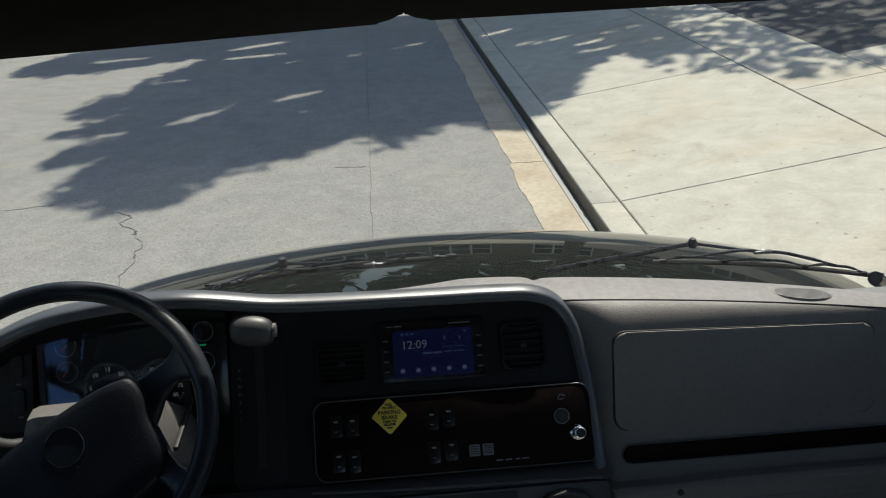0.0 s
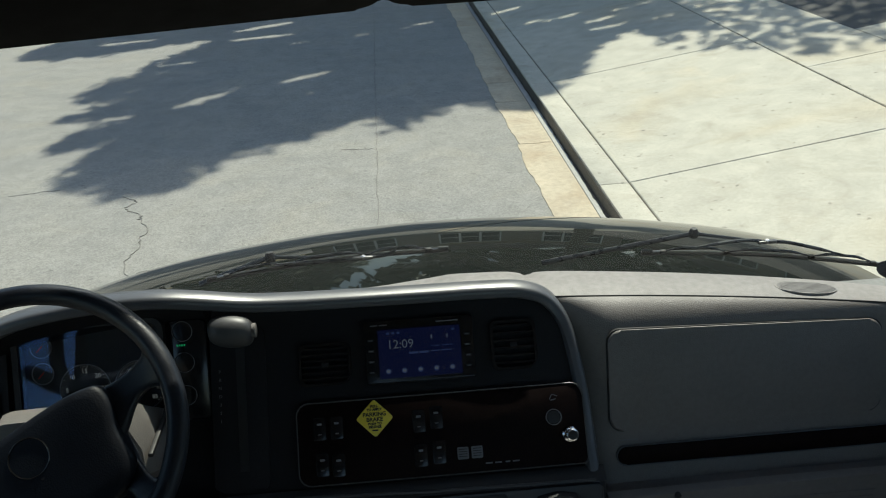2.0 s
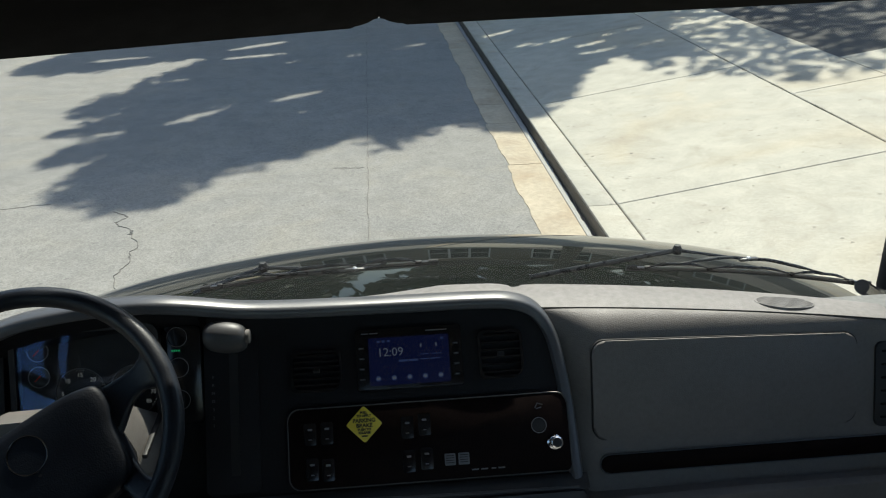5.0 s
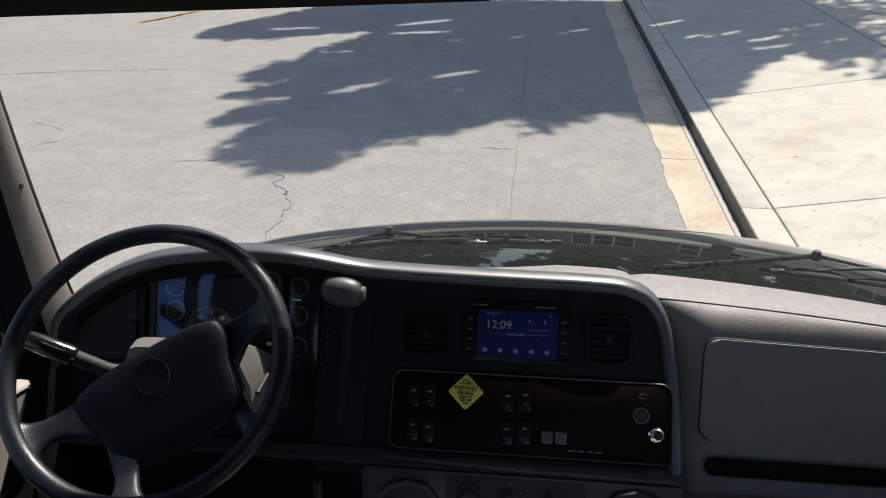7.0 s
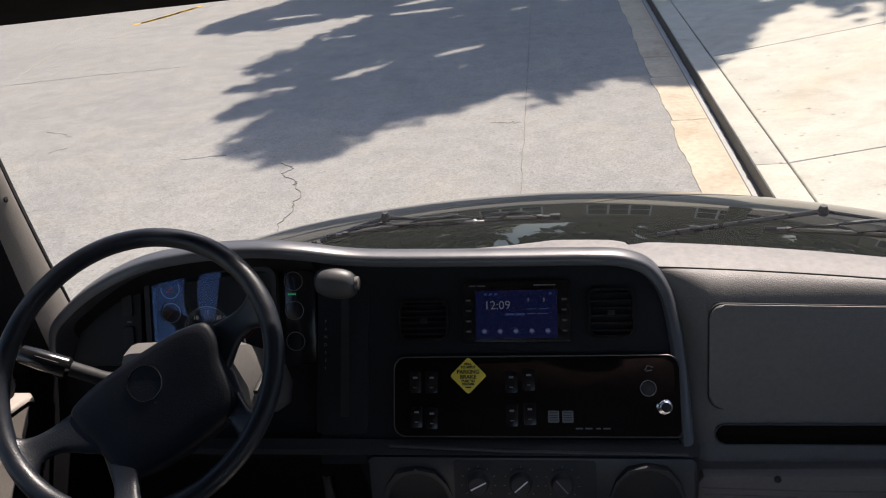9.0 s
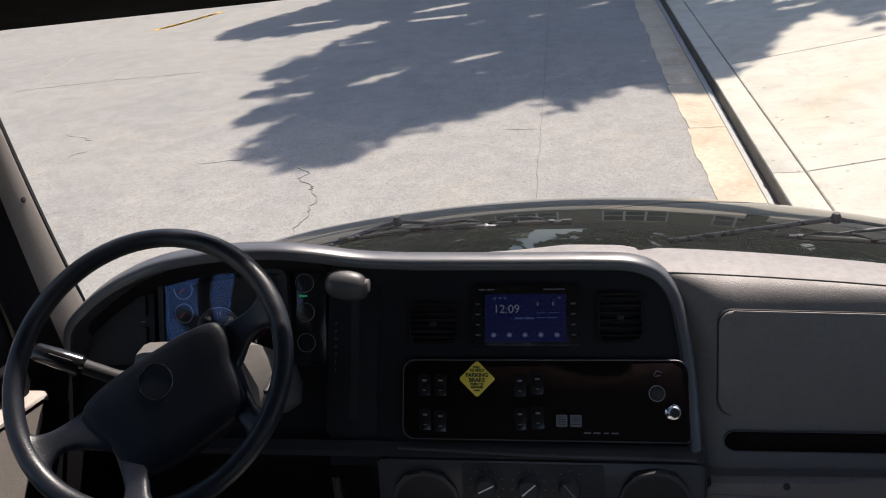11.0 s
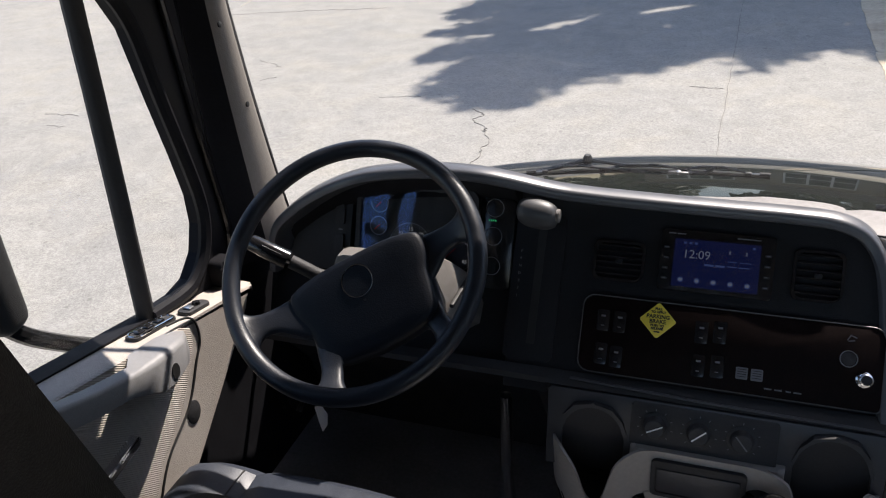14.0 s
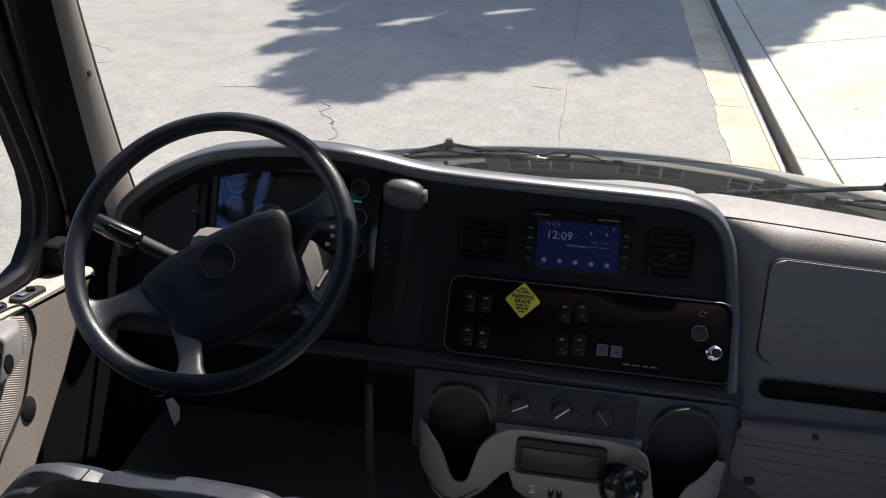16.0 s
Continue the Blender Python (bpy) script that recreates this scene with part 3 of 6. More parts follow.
def build_dash():
    # rounded lip round the gauges and the centre panel
    rows = []
    for i, p in enumerate(LIP):
        a, b = LIP[max(i - 1, 0)], LIP[min(i + 1, len(LIP) - 1)]
        t = Vector((b.x - a.x, 0, b.z - a.z)).normalized()
        n = Vector((t.z, 0, -t.x))
        rows.append([p + n * o + Vector((0, d, 0)) for o, d in ((0.010, 0.042), (0.003, 0.038), (0.0, 0.033), (0.0, 0.020), (0.001, 0.009), (0.003, 0.004), (0.0065, 0.0015), (0.012, 0.0), (0.018, 0.0), (0.021, 0.003), (0.023, 0.009), (0.026, 0.02), (0.040, 0.05), (0.072, 0.10))])
    part("lip", sheet(rows), M_LIP, dash, "satin grey curved trim lip")
    # dark face behind the lip, closed above by the underside of the pad
    rows = []
    for p in LIP:
        back = p.x < -0.345
        top = max(p.z - (0.085 if back else 0.012), 1.445)
        col = [(p.x, min(panel_y(z) + 0.004, p.y + 0.055) if p.x > -0.345 else min(panel_y(z) + 0.045, p.y + 0.095), z) for z in [1.43 + (top - 1.43) * k / 10 for k in range(11)]]
        if back:
            col[-1] = (p.x, p.y + 0.018, max(p.z - 0.012, 1.45))
        rows.append(col)
    part("face_panel", sheet(rows), M_FASCIA, dash, "matt black face panel")
    # pad over the gauges and the centre, running down to the glass
    rows = []
    for p in LIP[6:86]:
        k = min(1.0, max(0.0, (p.x + 0.40) / 0.48))
        a, b, c = 0.044 - 0.036 * k, 0.080 - 0.056 * k, 0.125 - 0.070 * k
        rows.append([(p.x, p.y + 0.030, p.z - 0.010), (p.x, p.y + 0.042, p.z - 0.006 - a * 0.3), (p.x, p.y + 0.07, p.z - a), (p.x, p.y + 0.11, p.z - b), (p.x, p.y + 0.17, p.z - c), (p.x, max(p.y + 0.26, 1.78), p.z - c - 0.065), (p.x, 1.84, 1.52)])
    part("pad", sheet(rows), M_DASH_TOP, dash, "dusty grey pad over the gauges")
    # passenger side: deck, rounded crest, glove box face
    deck, face = [], []
    for k in range(29):
        s = k / 28
        x = 0.165 + 0.795 * s
        cy = 1.603 - 0.045 * s - 0.035 * s * s
        cz = 1.708 - 0.012 * s - 0.03 * s * s + 0.026 * max(0.0, 1 - s / 0.11) ** 1.5
        end = 0.03 * max(0.0, s - 0.93) / 0.07
        near = max(0.0, 1 - s / 0.11)
        deck.append([(x, 1.88 - 0.24 * s * s, 1.52), (x, 1.78 - 0.21 * s * s, cz - 0.035 - end - 0.06 * near), (x, cy + 0.11 - 0.04 * s * s, cz - end - 0.032 * near), (x, cy + 0.04, cz + 0.004 - end - 0.008 * near), (x, cy + 0.012, cz - end - 0.003 * near)])
    for k in range(29):
        s = k / 28
        x = 0.232 + 0.728 * s
        s2 = (x - 0.165) / 0.795
        cy = 1.603 - 0.045 * s2 - 0.035 * s2 * s2
        cz = 1.708 - 0.012 * s2 - 0.03 * s2 * s2
        w = max(0.0, (0.325 - x) / 0.08) ** 0.7 * 3.0
        end = 0.03 * max(0.0, s2 - 0.93) / 0.07
        p0, p2 = (cy + 0.013, cz - end), (1.5375 + 0.02 * w, 1.645)
        p1 = (0.3 * p0[0] + 0.7 * p2[0], cz - 0.003 - end)
        curve = [tuple(p0[i] * (1 - q) ** 2 + 2 * p1[i] * q * (1 - q) + p2[i] * q * q for i in (0, 1)) for q in (0, 0.1, 0.2, 0.32, 0.44, 0.56, 0.68, 0.8, 0.9)]
        face.append([(x, y, z) for y, z in curve] + [(x, 1.5375 + 0.02 * w, 1.645),
                     (x, 1.5255 + 0.02 * w, 1.605), (x, 1.494 + 0.014 * w, 1.50), (x, 1.478 + 0.012 * w, 1.45), (x, 1.462 + 0.012 * w, 1.40), (x, 1.44 + 0.012 * w, 1.385), (x, 1.432 + 0.01 * w, 1.36), (x, 1.45, 1.25), (x, 1.60, 1.05)])
    part("deck", sheet(deck), M_DASH_TOP, dash, "dusty grey top pad in the sun")
    part("passenger_pad", sheet(face), M_DASH, dash, "grained grey passenger side pad")
    part("deck_seam", tube([(r[-1][0], r[-1][1], r[-1][2]) for r in deck[2:]], 0.0016, 6), M_INK, dash)
    # speaker grille on the deck
    m = frame_at((0.716, 1.603, 1.6885), (1, -0.12, -0.067), (0.12, 1, -0.06))
    root = part("speaker_grille", plate([(x * 1.0, y * 0.45) for x, y in circle(0, 0, 0.056, 36)], -0.006, 0.0010, m, 0.0008), M_DASH_TOP, dash, "oval perforated speaker grille")
    for k in range(9):
        y = -0.020 + 0.005 * k
        w = 0.052 * math.sqrt(max(0.05, 1 - (y / 0.026) ** 2))
        part("grille_slot", box(-w, w, y - 0.0011, y + 0.0011, 0.0006, 0.0014, m=m), M_EDGE, root)
    # ledge and knee panels under the centre and the gauges
    rows = []
    for k in range(37):
        x = -0.88 + 1.19 * k / 36
        rows.append([(x, 1.434, 1.470), (x, 1.415, 1.462), (x, 1.410, 1.455), (x, 1.418, 1.448), (x, 1.40, 1.38), (x, 1.42, 1.30), (x, 1.55, 1.08)] if x > -0.26 else [(x, 1.434, 1.470), (x, 1.415, 1.462), (x, 1.412, 1.452), (x, 1.44, 1.43), (x, 1.52, 1.38), (x, 1.62, 1.25), (x, 1.68, 1.05)])
    part("knee_panel", sheet(rows), M_BLACK, dash)
    low = frame_at((0, 1.3935, 1.38), (1, 0, 0), (0, 0.2, 0.98))
    line = [(-0.252, -0.085), (-0.252, 0.066), (-0.245, 0.073), (0.298, 0.073), (0.305, 0.066), (0.305, -0.085)]
    for cx, half, top in ((0.225, 0.059, 0.054), (-0.168, 0.056, 0.044)):
        line += [(cx + half, -0.085)] + [(cx + half * math.cos(radians(a)), top - half + half * math.sin(radians(a))) for a in range(0, 181, 12)] + [(cx - half, -0.085)]
    part("lower_panel", plate(line, -0.008, 0.0, low, 0.003), M_LOWER, dash, "charcoal panel round the heater controls")
    for cx, top in ((-0.168, 1.424), (0.225, 1.434)):
        rows = [[(cx + 0.062 * math.cos(radians(a)) * q, 1.392 + 0.085 * math.sin(radians(a)) * q, z) for a in range(0, 181, 12)] for z, q in ((1.19, 1.0), (1.32, 1.0), (top - 0.05, 1.0), (top - 0.02, 0.85), (top + 0.004, 0.55), (top + 0.012, 0.05))]
        part("cup_hollow", sheet(rows), M_BLACK, dash, "dark rounded hollow behind the cup holder")


build_dash()


def build_glove_box():
    m = frame_at((0, 1.525, 1.60), (1, 0, 0), (0, 0.287, 0.958))
    drop = [(x, v - (0.032 * (x - 0.335) if v > 0 else 0.0)) for x, v in rounded(0.335, 0.825, -0.112, 0.072, 0.024)]
    wide = [(0.58 + (x - 0.58) * 1.006, -0.02 + (v + 0.02) * 1.016) for x, v in drop]
    root = part("glove_box_lid", plate(drop, -0.004, 0.0100, m, 0.005, 3), M_DASH, dash, "flush grained glove box lid")
    part("lid_gap", plate(wide, -0.006, 0.0055, m), M_INK, root)
    part("latch_mark", plate(rounded(0.352, 0.385, -0.132, -0.130, 0.0005), -0.004, 0.002, m), M_GREYPRINT, dash, smooth=False)
    wood = part("wood_strip", plate(rounded(0.348, 0.945, -0.175, -0.143, 0.0155, 7), -0.004, 0.008, m, 0.003), M_WOOD, dash, "dark red burl wood trim strip")
    part("strip_edge", tube([m @ Vector((x, y, 0.005)) for x, y in rounded(0.346, 0.947, -0.177, -0.141, 0.0175, 7)], 0.0016, 6, closed=True), M_LIP, wood)
    vent = part("side_vent", plate(rounded(0.862, 0.945, -0.125, 0.035, (0.02, 0.035, 0.012, 0.012)), -0.004, 0.007, m, 0.003), M_BLACK, dash, "black air vent at the end of the dash")
    for k in range(6):
        part("slat", box(0.872, 0.936, -0.108 + 0.025 * k, -0.105 + 0.025 * k, 0.004, 0.011, m=m), M_BLACK_GLOSS, vent)
    # lower access cover with pressed ribs
    c = frame_at((0, 1.432, 1.28), (1, 0, 0), (0, -0.05, 1))
    cover = part("access_cover", plate([(0.305, 0.10), (0.32, 0.125), (0.60, 0.130), (0.94, 0.130), (0.94, -0.16), (0.52, -0.16), (0.40, -0.05), (0.318, 0.01)], -0.01, 0.008, c, 0.005), M_DASH, dash, "grey lower cover with pressed ribs")
    for v, x0 in ((0.10, 0.318), (0.085, 0.325), (0.055, 0.345), (0.03, 0.36)):
        part("rib", tube([c @ Vector((x0, v, 0.008)), c @ Vector((0.50, v - 0.006, 0.008)), c @ Vector((0.80, v - 0.006, 0.008))], 0.0022, 6), M_DASH, cover)
    part("plug", lathe([(0.010, 0.006), (0.010, 0.010), (0.007, 0.0105)], 16, c @ Matrix.Translation((0.355, 0.0, 0))), M_BLACK, cover)
    part("clip", lathe([(0.006, 0.006), (0.006, 0.011)], 12, c @ Matrix.Translation((0.44, 0.122, 0))), M_BLACK, cover)


build_glove_box()


def build_vent(x0, x1, z0, z1):
    v0, v1 = pv(z0), pv(z1)
    root = part("air_vent", plate(rounded(x0, x1, v0, v1, (0.022, 0.012, 0.012, 0.012)), -0.01, 0.010, PANEL, holes=(rounded(x0 + 0.005, x1 - 0.005, v0 + 0.005, v1 - 0.005, 0.012),)), M_BLACK_GLOSS, dash, "black rectangular air vent")
    for k in range(6):
        v = v0 + 0.012 + (v1 - v0 - 0.022) * k / 5
        part("slat", box(x0 + 0.006, x1 - 0.006, v - 0.001, v + 0.0025, -0.006, 0.008, m=PANEL), M_BLACK_GLOSS, root)
    part("tab", box((x0 + x1) / 2 - 0.006, (x0 + x1) / 2 + 0.006, (v0 + v1) / 2 - 0.004, (v0 + v1) / 2 + 0.004, 0.006, 0.012, 0.0015, m=PANEL), M_BLACK, root)


build_vent(-0.198, -0.108, 1.609, 1.669)
build_vent(0.134, 0.214, 1.611, 1.682)


def build_radio():
    root = thing("car_radio", "black double-height car radio with a lit blue touch screen", "radio")
    part("faceplate", plate(rounded(-0.083, 0.105, pv(1.605), pv(1.694), 0.004), -0.02, 0.010, PANEL, 0.003), M_BLACK_GLOSS, root)
    scr = part("screen", plate(rounded(-0.060, 0.082, pv(1.612), pv(1.681), 0.002), 0.008, 0.0112, PANEL), M_SCREEN, root, "lit blue display with clock")
    lift = PANEL @ Matrix.Translation((0, 0, 0.0114))
    text("12:09", 0.021, lift @ Matrix.Translation((-0.022, pv(1.659), 0)), M_SCREEN_TEXT, scr, "clock")

    def bar(x0, x1, z0, z1, mat=M_SCREEN_DIM, r=0.0004):
        part("text_bar", plate(rounded(x0, x1, pv(z0), pv(z1), r), 0.0112, 0.0115, PANEL), mat, scr, smooth=False)
    for k in range(5):
        cx = -0.045 + 0.0275 * k
        part("icon", plate(circle(cx, pv(1.622), 0.0048, 18), 0.0112, 0.0114, PANEL), M_SCREEN_DIM, scr, smooth=False)
        part("icon", plate(rounded(cx - 0.003, cx + 0.003, pv(1.622) - 0.0022, pv(1.622) + 0.0022, 0.001), 0.0114, 0.0117, PANEL), M_SCREEN_TEXT, scr, smooth=False)
    for x0, x1, z0, z1 in ((-0.008, 0.008, 1.6445, 1.6475), (0.010, 0.026, 1.6445, 1.6475), (0.030, 0.045, 1.646, 1.6475), (0.048, 0.066, 1.646, 1.6475), (0.03, 0.045, 1.653, 1.6545), (0.05, 0.068, 1.653, 1.6545)):
        bar(x0, x1, z0, z1)
    bar(0.024, 0.068, 1.6475, 1.672, M_SCREEN, 0.002)
    for x in (0.031, 0.058):
        bar(x, x + 0.003, 1.664, 1.6695, M_SCREEN_TEXT)
    for x in (-0.045, -0.036, -0.027):
        bar(x, x + 0.005, 1.674, 1.677)
    bar(0.068, 0.073, 1.674, 1.677)
    for k in range(4):
        for cx in (-0.073, 0.094):
            z = 1.622 + 0.015 * k
            b = part("button", plate(rounded(cx - 0.005, cx + 0.005, pv(z) - 0.002, pv(z) + 0.002, 0.001), 0.009, 0.0115, PANEL), M_BLACK, root)
            part("button_mark", plate(rounded(cx - 0.003, cx + 0.003, pv(z) - 0.0006, pv(z) + 0.0006, 0.0003), 0.0115, 0.0117, PANEL), M_GREYPRINT, b, smooth=False)
    for x0, x1 in ((-0.072, -0.060), (-0.057, -0.043), (0.042, 0.080)):
        part("print_bar", plate(rounded(x0, x1, pv(1.6872), pv(1.6887), 0.0002), 0.010, 0.0103, PANEL), M_GREYPRINT, root, smooth=False)
    return root


build_radio()


def build_switches():
    root = part("switch_panel", plate(rounded(-0.205, 0.283, pv(1.474), pv(1.585), (0.008, 0.02, 0.02, 0.02)), -0.006, 0.010, PANEL, 0.003), M_WOOD, dash, "dark red wood grain switch panel")
    part("panel_edge", tube([PANEL @ Vector((x, v, 0.010)) for x, v in rounded(-0.206, 0.284, pv(1.473), pv(1.586), (0.008, 0.02, 0.02, 0.02))], 0.0011, 6, closed=True), M_EDGE, root, "thin satin edge")
    part("ledge", tube([(-0.215, 1.420, 1.466), (0.0, 1.414, 1.461), (0.292, 1.412, 1.457)], 0.0026, 8), M_LOWER, dash, "thin satin grey ledge")
    for x, z in ((-0.168, 1.550), (-0.139, 1.550), (-0.166, 1.501), (-0.139, 1.499), (0.0, 1.550), (0.030, 1.553), (0.0, 1.503), (0.031, 1.505)):
        s = part("rocker_switch", plate(rounded(x - 0.011, x + 0.011, pv(z) - 0.019, pv(z) + 0.019, 0.002), 0.008, 0.013, PANEL, 0.002), M_BLACK_GLOSS, root, "black rocker switch with white symbol")
        part("symbol", plate(rounded(x - 0.004, x + 0.004, pv(z) + 0.006, pv(z) + 0.0095, 0.001), 0.013, 0.0134, PANEL), M_GREYPRINT, s, smooth=False)
        part("symbol", plate(rounded(x - 0.003, x + 0.003, pv(z) - 0.010, pv(z) - 0.0085, 0.0005), 0.013, 0.0134, PANEL), M_GREYPRINT, s, smooth=False)
    for x in (0.071, 0.095):
        s = part("socket", plate(rounded(x - 0.0095, x + 0.0095, pv(1.501) - 0.010, pv(1.501) + 0.010, 0.002), 0.008, 0.0135, PANEL, 0.002), M_GREYPRINT, root, "grey data socket")
        for k in range(4):
            part("socket_line", box(x - 0.007, x + 0.007, pv(1.501) - 0.006 + 0.004 * k, pv(1.501) - 0.0048 + 0.004 * k, 0.0135, 0.0139, m=PANEL), M_INK, s, smooth=False)
    for x0, x1 in ((0.108, 0.120), (0.124, 0.136), (0.142, 0.150), (0.154, 0.166)):
        part("print_bar", plate(rounded(x0, x1, pv(1.4835), pv(1.4855), 0.0003), 0.010, 0.0103, PANEL), M_GREYPRINT, root, smooth=False)
    # round socket, its symbol and the chrome lighter
    o = PANEL @ Matrix.Translation((0.231, pv(1.540), 0.010))
    ring = part("power_socket", lathe([(0.0138, -0.004), (0.0138, 0.002), (0.0130, 0.0025), (0.0122, 0.002), (0.0122, -0.004)], 28, o), M_GREYPRINT, root, "round socket with a steel ring")
    part("socket_cap", lathe([(0.011, -0.004), (0.011, 0.0015), (0.009, 0.002)], 24, o), M_BLACK, ring)
    for dx, dy, a in ((-0.004, 0.002, 60), (0.003, 0.004, -20), (0.0, -0.003, 10)):
        part("socket_symbol", box(-0.005, 0.005, -0.0008, 0.0008, 0.0, 0.0004, m=PANEL @ Matrix.Translation((0.233 + dx, pv(1.567) + dy, 0.0100)) @ Matrix.Rotation(radians(a), 4, "Z")), M_GREYPRINT, root, smooth=False)
    l = PANEL @ Matrix.Translation((0.256, pv(1.515), 0.010))
    li = part("lighter", lathe([(0.013, -0.004), (0.013, 0.003), (0.010, 0.005), (0.009, 0.016), (0.0105, 0.018), (0.0105, 0.026), (0.008, 0.028)], 24, l), M_CHROME, root, "chrome cigarette lighter")
    part("lighter_face", lathe([(0.0078, 0.0275), (0.0078, 0.0285)], 20, l), M_BLACK, li)


build_switches()


def build_parking_brake():
    m = frame_at((-0.074, 1.487, 1.566), (1, 0, 0), (0, 0.562, 0.827))
    root = thing("parking_brake_knob", "yellow diamond parking brake knob with black print", "knob")
    part("stem", lathe([(0.009, -0.03), (0.009, 0.0)], 14, m), M_BLACK, root)
    d = m @ Matrix.Rotation(radians(45), 4, "Z")
    part("diamond_plate", plate(rounded(-0.0225, 0.0225, -0.0225, 0.0225, 0.004), 0.0, 0.006, d, 0.0015), M_YELLOW, root, "yellow diamond plate")
    up = m @ Matrix.Translation((0, 0, 0.0062))
    for word, size, y in (("PULL", 0.0056, 0.0200), ("TO APPLY", 0.0056, 0.0145), ("PARKING", 0.0094, 0.0065), ("BRAKE", 0.0094, -0.0020), ("PUSH TO", 0.0056, -0.0090), ("RELEASE", 0.0056, -0.0142)):
        text(word, size, up @ Matrix.Translation((0, y, 0)), M_INK, root, bold=0.00035)
    part("print_bar", plate(rounded(-0.005, 0.005, -0.021, -0.0185, 0.0005), 0.0060, 0.0064, m), M_INK, root, smooth=False)
    return root


build_parking_brake()


def build_heater():
    m = frame_at((0, 1.398, 1.38), (1, 0, 0), (0, 0.287, 0.958))
    root = part("heater_panel", plate(rounded(-0.102, 0.140, -0.016, 0.067, 0.006), -0.01, 0.012, m, 0.003), M_BLACK, dash, "black heater control panel with three dials")
    for cx, a in ((-0.06, -62), (0.013, -48), (0.083, 40)):
        o = m @ Matrix.Translation((cx, 0.027, 0))
        d = part("dial", lathe([(0.025, 0.010), (0.025, 0.0135), (0.020, 0.015), (0.0175, 0.028), (0.015, 0.030)], 28, o), M_RUBBER, root, "black dial with white pointer")
        part("pointer", box(-0.0012, 0.0012, -0.014, 0.016, 0.030, 0.0308, m=o @ Matrix.Rotation(radians(a), 4, "Z")), M_WHITE if a < 0 else M_GREYPRINT, d, smooth=False)
        for k in range(9):
            b = radians(225 - 270 * k / 8)
            part("dial_mark", box(-0.0018, 0.0018, -0.0006, 0.0006, 0.012, 0.0123, m=o @ Matrix.Translation((0.029 * math.cos(b), 0.029 * math.sin(b), 0)) @ Matrix.Rotation(b, 4, "Z")), M_GREYPRINT, d, smooth=False)


build_heater()


TOP_X = (-0.248, -0.229, -0.214, -0.19, -0.181, -0.172, -0.163, -0.145, -0.136, -0.129, -0.111, -0.083, -0.05, 0.15, 0.165, 0.174, 0.182, 0.19, 0.212, 0.218, 0.224, 0.231, 0.25, 0.267, 0.277, 0.306)
TOP_H = (1.350, 1.366, 1.354, 1.327, 1.294, 1.264, 1.258, 1.258, 1.270, 1.327, 1.357, 1.371, 1.373, 1.373, 1.367, 1.32, 1.273, 1.255, 1.250, 1.262, 1.297, 1.321, 1.336, 1.352, 1.380, 1.340)


